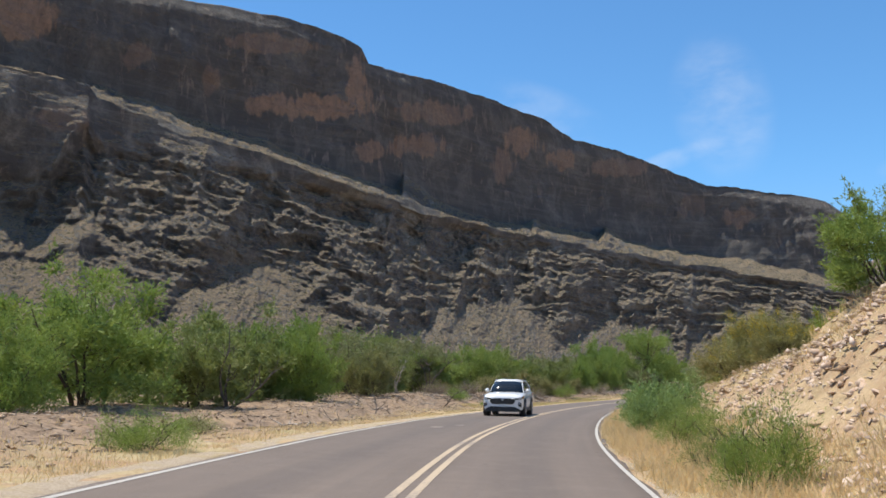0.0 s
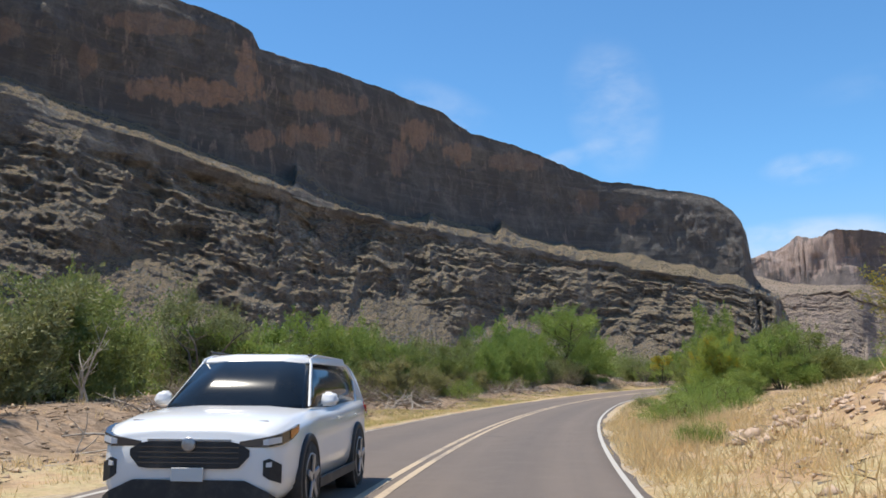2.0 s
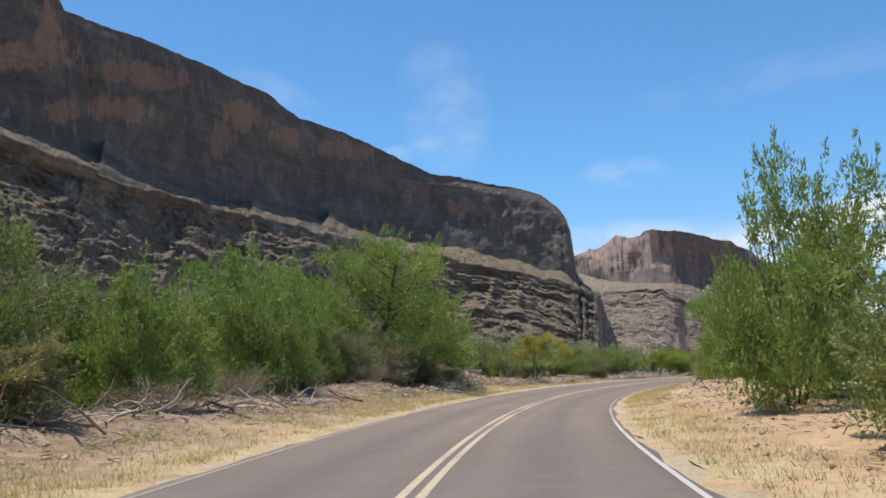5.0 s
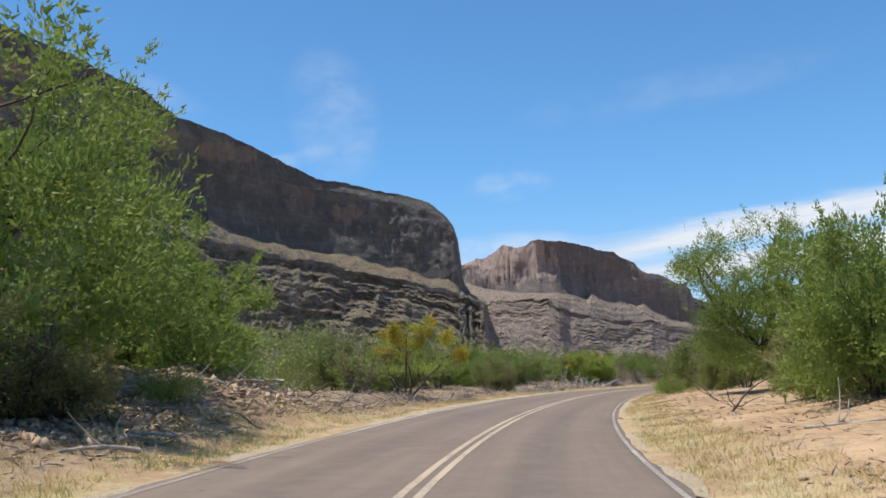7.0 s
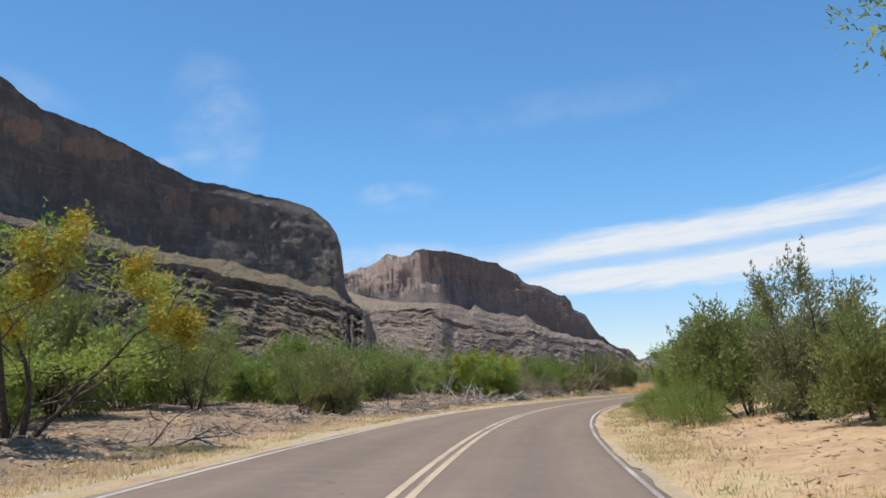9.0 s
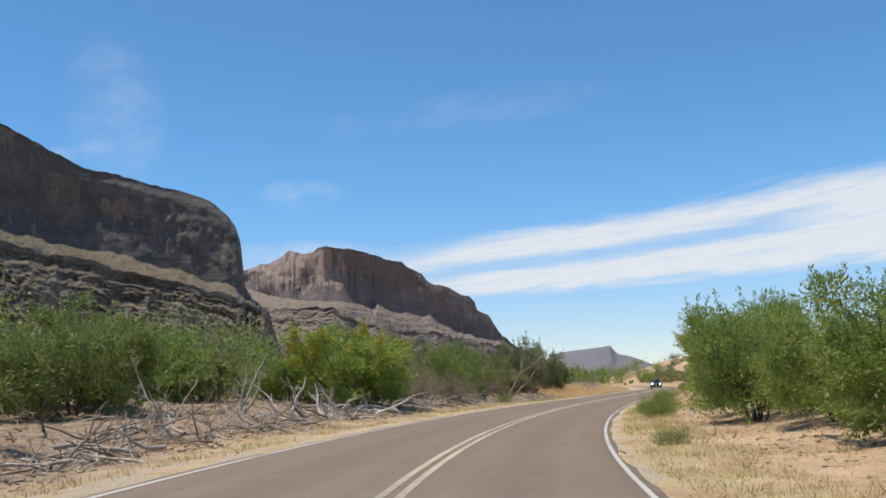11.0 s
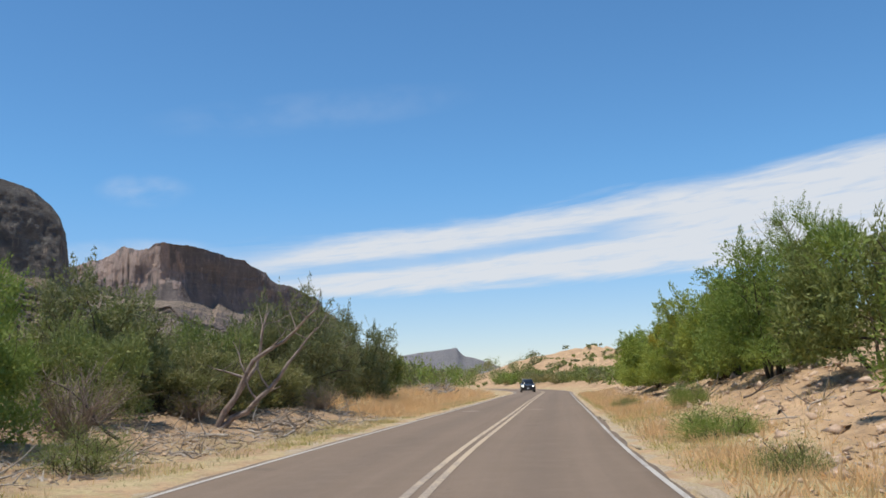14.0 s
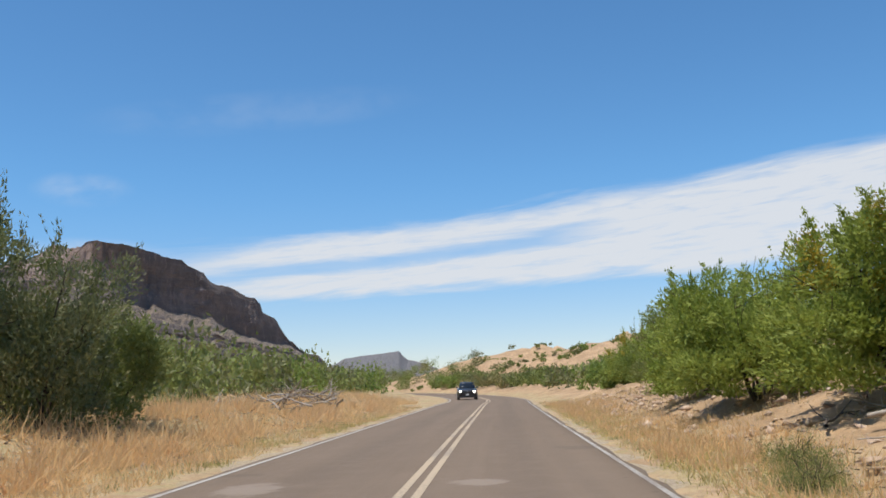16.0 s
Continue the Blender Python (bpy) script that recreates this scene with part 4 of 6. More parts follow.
def shrub(name, label, category, seed, h, w, stems, leaves, leaf_len, leaf_mat, shoots=40, trunk=0.3, spread=0.6, low=0.04, bark=None,
          blossom=0, twigs=0, split=4, clump=0.2, leaf_w=0.4, bole=None, tufts=120, inner=34):
    """One shrub or tree at the origin: stems, a crown of leaves, and blossom where it flowers."""
    r = np.random.default_rng(seed)
    root = new(name)
    paths, ends = skeleton(r, h, w, stems, split, trunk, spread)
    if bole:                                                  # one leaning trunk that bears the stems
        top = np.array([bole[-1][0], 0, bole[-1][1]])
        fit = (h - top[2]) / h
        lift = lambda p: np.array([p[0], p[1], (p[2] + 0.25) * fit]) + top
        paths = [[(lift(p), q) for p, q in path] for path in paths]
        ends = np.array([lift(p) for p in ends])
        paths.insert(0, [(np.array([bx, 0, bz]), br) for bx, bz, br in bole])
        stems += 1
        paths[1:] = [[(p, q * 0.6) for p, q in path] for path in paths[1:]]
    if low < 0.3:                                             # skirts of foliage down to the ground
        m = len(ends) * 5 // 4
        a, q = r.uniform(0, 2 * np.pi, m), np.sqrt(r.uniform(0.1, 1, m))
        sk = np.stack([np.cos(a) * q * w * 0.46, np.sin(a) * q * w * 0.46, r.uniform(low * h, 0.5 * h, m)], 1)
        ends = np.r_[ends, sk]
    # keep the ends inside an uneven crown
    ang = np.arctan2(ends[:, 1], ends[:, 0])
    lump = 1 + 0.26 * np.sin(ang * 3 + seed) + 0.18 * np.sin(ang * 5 + 2 * seed)
    rad = np.hypot(ends[:, 0], ends[:, 1])
    lim = 0.5 * w * lump
    k = np.minimum(1, lim / (rad + 1e-6))
    ends[:, :2] *= k[:, None]
    dips = 1 - 0.3 * (0.5 + 0.5 * np.sin(ang * 2 + seed * 1.7) * np.cos(4.5 * rad / w + seed)) * smooth(0.1, 0.5, rad * k / (0.5 * w))
    ends[:, 2] = np.clip(ends[:, 2], low * h, h * (1.02 - 0.16 * (rad * k / (0.5 * w)) ** 2) * dips)
    for i in range(twigs):                                    # bare twigs
        a = r.uniform(0, 2 * np.pi)
        paths.append(limb(r, (0.1 * np.cos(a), 0.1 * np.sin(a), 0), (np.cos(a), np.sin(a), r.uniform(0.5, 2.0)), h * r.uniform(0.4, 0.8), 0.014, 5, 0.35, 0.05))
    for i in range(shoots):                                   # upright shoots break the outline
        e = ends[r.integers(len(ends))]
        paths.append(limb(r, e, (r.normal(0, 0.3), r.normal(0, 0.3), 1), h * r.uniform(0.1, 0.26), 0.008, 2, 0.25, 0.1))
    trimmed = []
    for path in paths:                                        # no bare limb stands out of the crown
        keep = 2
        while keep < len(path) and (np.hypot(*path[keep][0][:2]) / (0.56 * w)) ** 2 + (max(path[keep][0][2] - 0.5 * h, 0) / (0.52 * h)) ** 2 < 1:
            keep += 1
        trimmed.append(path if twigs > 30 else path[:keep])
    paths = trimmed
    V, F = tubes(paths[:stems], 5)
    V2, F2 = tubes(paths[stems:len(paths) - shoots * 3 // 4], 3)
    V, F = np.r_[V, V2], np.r_[F, F2 + len(V)]
    part_mesh("trunk", mesh_from("trunk", V, F, bark or bark_mat, True), root)
    tagged(root.children[0], kind="stuff")
    # each twig end bears a plume: an axis that rises outwards, set with leaves
    axis = ends - np.array([0, 0, h * 0.3])
    axis /= np.linalg.norm(axis, axis=1)[:, None] + 1e-9
    axis = axis * 0.7 + r.normal(0, 0.45, ends.shape) + np.array([0, 0, 0.75])
    axis /= np.linalg.norm(axis, axis=1)[:, None] + 1e-9
    # rounded tufts of leaves with gaps between them, and looser plumes at their tips
    tuft = r.choice(len(ends), min(len(ends), tufts), replace=False)
    size = clump * 2.5 * r.uniform(0.5, 1.4, len(tuft))
    full = int(leaves * 0.72)
    i = r.choice(len(tuft), full, p=size ** 2 / np.sum(size ** 2))
    v = r.normal(0, 1, (full, 3)) + np.array([0, 0, 0.45]) + axis[tuft[i]] * 0.4
    v /= np.linalg.norm(v, axis=1)[:, None]
    c = ends[tuft[i]] + v * (size[i] * r.uniform(0, 1, full) ** 0.28)[:, None] * np.array([1, 1, 0.75])
    dirs = v * 0.8 + np.array([0, 0, 0.3]) + r.normal(0, 0.4, (full, 3))
    rest = leaves - full
    idx = tuft[r.integers(0, len(tuft), rest)]
    along = r.uniform(0, 1, rest)[:, None]
    c = np.r_[c, ends[idx] + axis[idx] * along * clump * 4.2 + r.normal(0, clump * 0.4, (rest, 3)) * (1.15 - 0.8 * along)]
    dirs = np.r_[dirs, axis[idx] * 0.9 + r.normal(0, 0.42, (rest, 3))]
    keep = c[:, 2] > 0.04
    c, dirs = c[keep], dirs[keep]
    young = 22 * shoots
    if shoots:
        sh = paths[-shoots:]
        pts, ds = [], []
        for s_ in sh:
            A = np.array([p for p, q in s_])
            for u in r.uniform(0, 1, 22):
                i = min(int(u * 2), len(A) - 2)
                u = min(u * 2, i + 1) / 2
                pts.append(A[i] + (A[i + 1] - A[i]) * (u * 2 - i))
                ds.append(r.normal(0, 0.5, 3) + np.array([0, 0, 0.5]))
        c, dirs = np.r_[c, np.array(pts)], np.r_[dirs, np.array(ds)]
    V, F = blades(c, dirs, leaf_len, leaf_len * leaf_w, r, np.r_[np.ones(len(c) - young), np.full(young, 0.75)])
    if inner:                                                 # broader leaf sprays in the shaded heart of each tuft
        m = inner * len(tuft)
        i = np.repeat(np.arange(len(tuft)), inner)
        v = r.normal(0, 1, (m, 3))
        v /= np.linalg.norm(v, axis=1)[:, None]
        c = ends[tuft[i]] + v * (size[i] * 0.62 * r.uniform(0, 1, m) ** 0.5)[:, None] * np.array([1, 1, 0.75])
        c[:, 2] = np.maximum(c[:, 2], 0.05)
        V2, F2 = blades(c, v + r.normal(0, 0.8, (m, 3)), 1.0, 0.55, r, np.maximum(1.25 * leaf_len, 0.19 * size[i]))
        V, F = np.r_[V, V2], np.r_[F, F2 + len(V)]
    part_mesh("crown", mesh_from("crown", V, F, leaf_mat), root)
    if blossom:
        top = np.nonzero(ends[:, 2] > h * 0.4)[0]
        top = r.choice(top, max(8, len(top) * 3 // 5), replace=False)
        pick = r.choice(np.intersect1d(tuft, top), blossom)
        c = ends[pick] + axis[pick] * r.uniform(0.1, 1, blossom)[:, None] * clump * 2.8 + r.normal(0, clump * 0.45, (blossom, 3))
        V, F = blades(c, r.normal(0, 1, (blossom, 3)), leaf_len * 0.45, leaf_len * 0.3, r)
        part_mesh("blossom", mesh_from("blossom", V, F, blossom_mat), root, "yellow blossom")
    return tagged(root, label, category)


SIZES = {}


def define(key, *args, **kw):
    SIZES[key] = (shrub(*args, **kw), args[4], args[5])


define("green1", "shrub", "dense green mesquite shrub on sandy ground", "shrub", 11, 4.0, 4.6, 6, 22200, 0.114, leaf_green, 70)
define("green2", "shrub", "dense green mesquite shrub on sandy ground", "shrub", 12, 4.0, 4.2, 5, 22200, 0.114, leaf_green, 60, spread=0.75)
define("bright1", "shrub", "bright green feathery shrub beside the road", "shrub", 13, 4.0, 4.6, 6, 22200, 0.114, leaf_bright, 80, spread=0.5)
define("bright2", "shrub", "bright green feathery shrub beside the road", "shrub", 14, 4.0, 4.4, 7, 22200, 0.114, leaf_bright, 90)
define("dark1", "shrub", "dark green shrub with ragged upright shoots", "shrub", 15, 4.0, 3.8, 6, 22200, 0.102, leaf_dark, 190, spread=0.45)
define("olive1", "shrub", "olive brown half-dry shrub with bare twigs", "shrub", 16, 3.0, 3.2, 9, 15000, 0.1, leaf_olive, 150, twigs=110, bark=grey_wood, spread=0.55, clump=0.16)
define("olive2", "shrub", "olive green shrub with many thin stems", "shrub", 17, 3.0, 2.8, 10, 15000, 0.1, leaf_olive, 170, twigs=90, bark=grey_wood, spread=0.4, clump=0.15)
define("sparse", "shrub", "sparse small desert tree with visible stems", "tree", 18, 4.0, 3.4, 4, 14800, 0.0926, leaf_green, 40, low=0.32, spread=0.55, twigs=8, inner=0)
define("yellow", "palo_verde", "green shrub dotted with yellow blossom", "tree", 19, 4.0, 4.4, 6, 20900, 0.122, leaf_sunny, 60, blossom=8000)
define("gold", "palo_verde", "open palo verde tree with golden yellow blossom", "tree", 20, 4.5, 4.4, 4, 4500, 0.115, leaf_sunny, 50, low=0.3, spread=0.75, blossom=19000, twigs=10, inner=0)
define("tree", "mesquite_tree", "leaning mesquite tree with an airy feathery crown", "tree", 21, 8.0, 7.0, 4, 66000, 0.098, leaf_bright, 0, inner=40, trunk=0.9, low=0.14, spread=0.8, split=20, clump=0.3, twigs=0, tufts=190, bole=[(0, -0.3, 0.26), (0.1, 0.25, 0.22), (0.4, 0.8, 0.19), (0.75, 1.3, 0.16), (1.0, 1.8, 0.14)])
define("bigtree", "mesquite_tree", "large spreading mesquite tree with a bright crown", "tree", 22, 7.0, 8.0, 4, 36000, 0.14, leaf_bright, 10, trunk=0.8, low=0.2, spread=0.85, split=12, clump=0.3, tufts=190, bole=[(-2.4, -0.3, 0.3), (-2.1, 0.3, 0.27), (-1.2, 1.2, 0.24), (-0.3, 2.0, 0.2), (0.4, 2.7, 0.16)])
define("bare", "bare_shrub", "nearly leafless grey shrub with forked branches", "shrub", 23, 3.0, 3.2, 6, 420, 0.15, leaf_olive, 30, twigs=50, bark=grey_wood, low=0.3, spread=0.8, inner=0)
define("thick_yellow", "palo_verde", "dense green shrub dotted with yellow blossom", "tree", 31, 4.4, 5.4, 8, 41400, 0.128, leaf_sunny, 130, blossom=13000, split=7, low=0.03, clump=0.24)
define("thick_dark", "shrub", "dense grey-green shrub with long upright shoots", "shrub", 32, 4.4, 4.4, 8, 32199, 0.105, leaf_dark, 280, split=7, clump=0.22, low=0.03, spread=0.8, twigs=40)
define("thick_green", "shrub", "dense green bushy shrub above the bank", "shrub", 33, 4.0, 5.0, 8, 29899, 0.128, leaf_sunny, 110, split=7, clump=0.24, low=0.03)
define("plumed", "shrub", "dense bright green shrub with long plume-like shoots", "shrub", 35, 4.0, 4.4, 8, 25000, 0.092, leaf_bright, 200, split=7, clump=0.2, low=0.1, spread=0.6)
define("back1", "shrub", "green shrub in the second row of the thicket", "shrub", 36, 4.0, 4.6, 5, 13100, 0.147, leaf_green, 40)
define("back2", "shrub", "bright green shrub in the second row of the thicket", "shrub", 37, 4.0, 4.6, 5, 13100, 0.147, leaf_bright, 40)
define("snag", "bare_shrub", "tangled grey-brown shrub, almost bare of leaves", "shrub", 34, 3.0, 3.6, 9, 3420, 0.064, leaf_olive, 40, twigs=170, bark=weathered_wood, low=0.1, spread=0.9, split=6, inner=0)
define("lowgreen", "low_shrub", "low leafy green bush at the road verge", "shrub", 24, 1.2, 1.9, 9, 12800, 0.0653, leaf_bright, 50, clump=0.13, split=3, low=0.06, spread=1.0, leaf_w=0.2, inner=0)
define("lowgrey", "low_shrub", "low grey-green desert bush at the road verge", "shrub", 25, 0.9, 1.3, 9, 7400, 0.049, leaf_green, 40, clump=0.1, split=3, low=0.06, spread=1.0, leaf_w=0.2, inner=0)
define("leafy", "low_shrub", "leafy blue-green bush among straw grass", "shrub", 26, 2.0, 3.0, 12, 11000, 0.15, leaf_deep, 110, clump=0.22, split=4, low=0.03, spread=0.9, leaf_w=0.3, inner=4)
define("goldbush", "palo_verde", "olive shrub thick with brownish yellow blossom", "tree", 27, 2.8, 3.4, 8, 12000, 0.09, leaf_olive, 60, blossom=9000, split=5, low=0.05, clump=0.2)
USED = set()


def plant(key, s, lat, h, w=None, turn=None, group=""):
    ob, h0, w0 = SIZES[key]
    x, y = at(s, lat)
    z = height(float(x), float(y))
    k = h / h0
    kw = (w / w0) if w else k
    m = pose(float(x), float(y), z - 0.03, 0, 0, rng.uniform(0, 360) if turn is None else turn) @ Matrix.Diagonal((kw, kw, k, 1))
    if key in USED:
        ob = copy_thing(ob, m)
        ob.scale = (kw, kw, k)
    else:
        USED.add(key)
        ob.matrix_basis = m
    return tagged(ob, group=group)


LEFT_ROW, RIGHT_ROW = "thicket beside the left lane", "thicket beside the right lane"
# those that stand out, one by one
for key, s, lat, h, w in (
        ("bright1", 30, -16.0, 5.2, 6.8), ("green2", 16, -12.0, 2.2, 2.6), ("bright2", 22, -13.5, 2.6, 3.0), ("lowgreen", 16.3, -6.9, 0.75, 1.7), ("lowgreen", 62.5, -9.4, 0.85, 1.6), ("lowgreen", 62.1, -7.1, 0.55, 1.2), ("lowgrey", 70, -7.6, 0.5, 1.0), ("lowgreen", 95.4, -8.9, 1.4, 2.4), ("lowgrey", 22, -8.2, 0.6, 1.2),
        ("green1", 47, -19, 4.6, 5.0), ("olive1", 52, -12, 3.2, 3.2), ("bright2", 44, -12.5, 3.8, 3.6), ("green1", 62, -15, 4.4, 4.6), ("dark1", 72, -15, 4.6, 4.4),
        ("bright2", 80, -13.5, 4.4, 4.6), ("olive2", 88, -12, 3.0, 3.4), ("bright1", 92, -15.5, 5.4, 5.0), ("green2", 98, -14.5, 5.2, 4.6), ("olive1", 95, -11.4, 2.6, 3.2),
        ("green1", 105, -12.6, 4.4, 4.2), ("bright1", 112, -12.0, 4.6, 4.4), ("bright2", 122, -11.6, 5.4, 4.4), ("olive2", 104, -10.5, 2.0, 2.4),
        ("green2", 136, -13.5, 4.2, 4.2), ("thick_dark", 137, -11.4, 3.4, 4.6), ("thick_dark", 131.5, -12.4, 3.6, 4.4), ("dark1", 131, -11.6, 3.2, 3.4), ("snag", 135.5, -10.8, 2.4, 3.6), ("snag", 130.5, -10.2, 1.6, 2.8), ("dark1", 137.5, -11.8, 3.0, 3.2), ("olive1", 139.5, -9.6, 1.9, 2.2), ("lowgreen", 143, -8.9, 0.9, 1.6), ("bright1", 150.5, -12.8, 6.0, 7.6), ("bright2", 156, -14.5, 4.2, 5.0), ("gold", 133, -14, 3.6, 3.2),
        ("bare", 166, -10.6, 3.2, 3.0), ("gold", 174.5, -10.6, 4.7, 6.4), ("sparse", 188, -12.2, 4.0, 3.2), ("sparse", 193, -9.8, 3.2, 2.6), ("olive2", 196, -9.6, 3.4, 2.6),
        ("green1", 180, -17, 4.0, 4.2), ("bright1", 205, -13, 4.0, 4.4), ("green2", 214, -13, 3.8, 4.0),
        ("yellow", 232, -10.4, 4.2, 6.0), ("snag", 238, -9.8, 2.8, 3.4), ("snag", 243.4, -8.0, 2.3, 3.2), ("bright2", 250.5, -10.0, 3.6, 3.0), ("bright1", 255, -10.2, 3.7, 3.2), ("olive2", 234.5, -10.5, 3.2, 3.4), ("snag", 242, -9.8, 2.6, 3.2), ("snag", 258, -9.6, 2.0, 3.0), ("green2", 262, -11.6, 3.4, 3.2), ("green2", 267.5, -13.4, 4.4, 4.4), ("olive1", 266.5, -11.2, 2.3, 2.8), ("snag", 266, -10.2, 1.3, 2.2), ("olive2", 270, -11.0, 2.6, 3.0), ("green1", 246, -13.5, 4.0, 3.8), ("dark1", 266, -13.2, 4.4, 4.2),
        ("dark1", 257, -13.5, 4.2, 3.8), ("olive2", 272, -12.4, 3.2, 3.2), ("olive1", 276, -11.0, 2.4, 3.0), ("green2", 273, -12.6, 4.6, 4.0), ("thick_dark", 281, -11.9, 6.2, 5.2),
        ("thick_dark", 288, -12.2, 4.8, 4.6), ("snag", 279, -9.8, 1.7, 2.4), ("dark1", 294, -11.2, 5.4, 4.0), ("green2", 297, -11.5, 4.2, 4.2), ("lowgrey", 254, -7.2, 0.9, 1.5)):
    plant(key, s, lat, h, w, group=LEFT_ROW)
for key, s, lat, h, w in (
        ("lowgreen", 13.2, 3.3, 1.25, 1.4), ("lowgrey", 17, 3.5, 0.9, 1.4), ("lowgreen", 22, 3.7, 0.9, 1.5), ("leafy", 35.6, 4.3, 1.9, 2.7), ("leafy", 29.6, 3.7, 1.3, 1.7), ("leafy", 38.5, 4.0, 1.5, 2.2), ("goldbush", 47, 9.4, 2.6, 3.6), ("goldbush", 50.5, 8.2, 2.5, 3.8), ("goldbush", 42.5, 9.8, 2.4, 3.0), ("goldbush", 56, 10.5, 2.6, 3.6), ("lowgreen", 53, 3.6, 0.5, 1.0),
        ("lowgreen", 26, 4.6, 0.8, 1.4), ("bright1", 30, 12.5, 3.4, 4.0), ("bright2", 27, 10.0, 3.0, 3.4), ("bright1", 36, 12.4, 2.4, 3.2), ("yellow", 46, 13, 3.0, 3.6), ("green2", 24, 12, 2.6, 3.0), ("bright2", 20, 10.5, 2.4, 2.2),
        ("lowgreen", 68, 5.4, 0.9, 2.0), ("lowgreen", 60.5, 4.2, 0.95, 2.4), ("lowgreen", 63.5, 5.4, 1.1, 2.4), ("green1", 101, 6.3, 2.9, 3.6), ("thick_yellow", 95, 7.9, 3.7, 4.2), ("bright2", 90, 10.8, 3.4, 4.0), ("green1", 92, 12.5, 4.0, 4.8), ("bright2", 112, 6.4, 6.8, 4.4), ("bright1", 103, 7.5, 4.6, 4.2),
        ("lowgrey", 76, 3.5, 0.8, 1.2), ("lowgreen", 74.5, 5.2, 1.2, 1.7), ("bright2", 84, 8.2, 1.6, 2.4),
        ("bright1", 146, 8.2, 5.0, 5.0), ("bright2", 151, 9.5, 5.4, 5.0), ("green1", 140, 10.5, 4.6, 4.8), ("bright2", 136, 11.5, 4.2, 4.6), 
        ("olive2", 160, 9.5, 2.8, 3.0), ("olive1", 154, 8.4, 2.2, 2.4), ("green2", 187, 6.9, 4.8, 4.4), ("dark1", 181, 7.4, 4.2, 3.4), ("green2", 176, 7.3, 3.4, 2.8), ("sparse", 172.5, 8.4, 3.6, 3.0), ("lowgreen", 183, 4.6, 1.5, 1.9),
        ("lowgreen", 190, 4.2, 1.2, 1.8), ("bright2", 197, 8.4, 4.2, 4.4), ("green1", 203, 9.0, 4.4, 4.6), ("bright1", 208.5, 7.8, 3.8, 4.2), ("green2", 199, 13, 4.6, 5.0), ("green2", 122, 9.4, 4.2, 4.6), ("bright1", 129, 10.2, 4.4, 4.8), ("plumed", 218, 6.2, 3.8, 4.0), ("plumed", 213.5, 7.4, 3.6, 4.0), ("plumed", 223, 7.0, 4.2, 4.4), ("lowgrey", 211, 3.2, 0.5, 0.9), ("lowgreen", 225, 3.6, 0.9, 1.4),
        ("plumed", 251, 8.8, 3.9, 4.2), ("plumed", 244, 10.2, 4.2, 4.4), ("yellow", 237, 7.4, 4.0, 4.4), ("bright1", 232, 8.6, 4.2, 4.2), ("lowgrey", 239, 4.1, 0.8, 1.3), ("lowgreen", 228.5, 3.7, 0.6, 1.7),
        ("lowgreen", 260, 3.9, 0.75, 1.9), ("lowgrey", 253, 3.6, 0.6, 1.0), ("lowgreen", 271, 4.8, 0.9, 1.4), ("plumed", 271, 7.6, 4.8, 5.0), ("thick_green", 278, 8.2, 4.4, 5.2), ("green2", 265, 9.0, 5.4, 4.8), ("bright1", 257, 8.5, 4.8, 4.6),
        ("thick_yellow", 292, 8.0, 3.8, 5.4), ("thick_green", 299, 6.9, 4.0, 5.2), ("thick_green", 306, 7.2, 3.8, 5.2), ("thick_yellow", 284, 8.6, 4.6, 5.0), ("bright2", 308, 8.0, 4.4, 4.8), ("green1", 285, 8.4, 5.0, 4.8), ("tree", 288, 12.6, 8.6, 5.4), ("green2", 318, 8.4, 4.8, 4.6),
        ("lowgrey", 287, 4.1, 0.6, 1.1), ("lowgrey", 284.5, 3.4, 0.5, 0.9), ("bright2", 328, 9, 4.2, 4.4), ("yellow", 340, 9.6, 4.2, 4.4)):
    plant(key, s, lat, h, w, group=RIGHT_ROW)


# the unbroken second row behind them
for i, s in enumerate(np.arange(36, 136, 5.0)):
    plant(("back1", "back2", "back1", "dark1", "back2")[i * 7 % 5], s + (i * 37 % 10) * 0.2, -14.6 - (i * 53 % 10) * 0.25, 3.6 + (i * 29 % 10) * 0.14, 4.6 + (i * 17 % 10) * 0.12, group=LEFT_ROW)
for i, s in enumerate(np.arange(178, 250, 5.5)):
    plant(("back2", "back1", "back2", "back1")[i * 5 % 4], s, -14.2 - (i * 53 % 10) * 0.25, 3.2 + (i * 29 % 10) * 0.12, 4.4, group=LEFT_ROW)
for i, s in enumerate((64, 70, 77, 83, 90, 97, 104, 110, 117, 124)):
    plant("snag" if i % 4 != 2 else "olive2", s, -11.4 + (i * 37 % 10) * 0.12, 1.3 + (i * 53 % 10) * 0.07, 2.8, group=LEFT_ROW)
for s, lat, h, w in ((130, -16.5, 7.6, 6.6), (136, -17.5, 7.4, 6.6), (146, -17, 5.0, 6.0), (133, -14.4, 6.6, 5.4), (127.5, -13.2, 6.0, 5.0)):
    plant("bright1", s, lat, h, w, group=LEFT_ROW)
plant("bigtree", 140.5, -12.6, 9.2, 10.4, -31, LEFT_ROW)
plant("tree", 166, 9.4, 8.2, 7.0, 138, RIGHT_ROW)


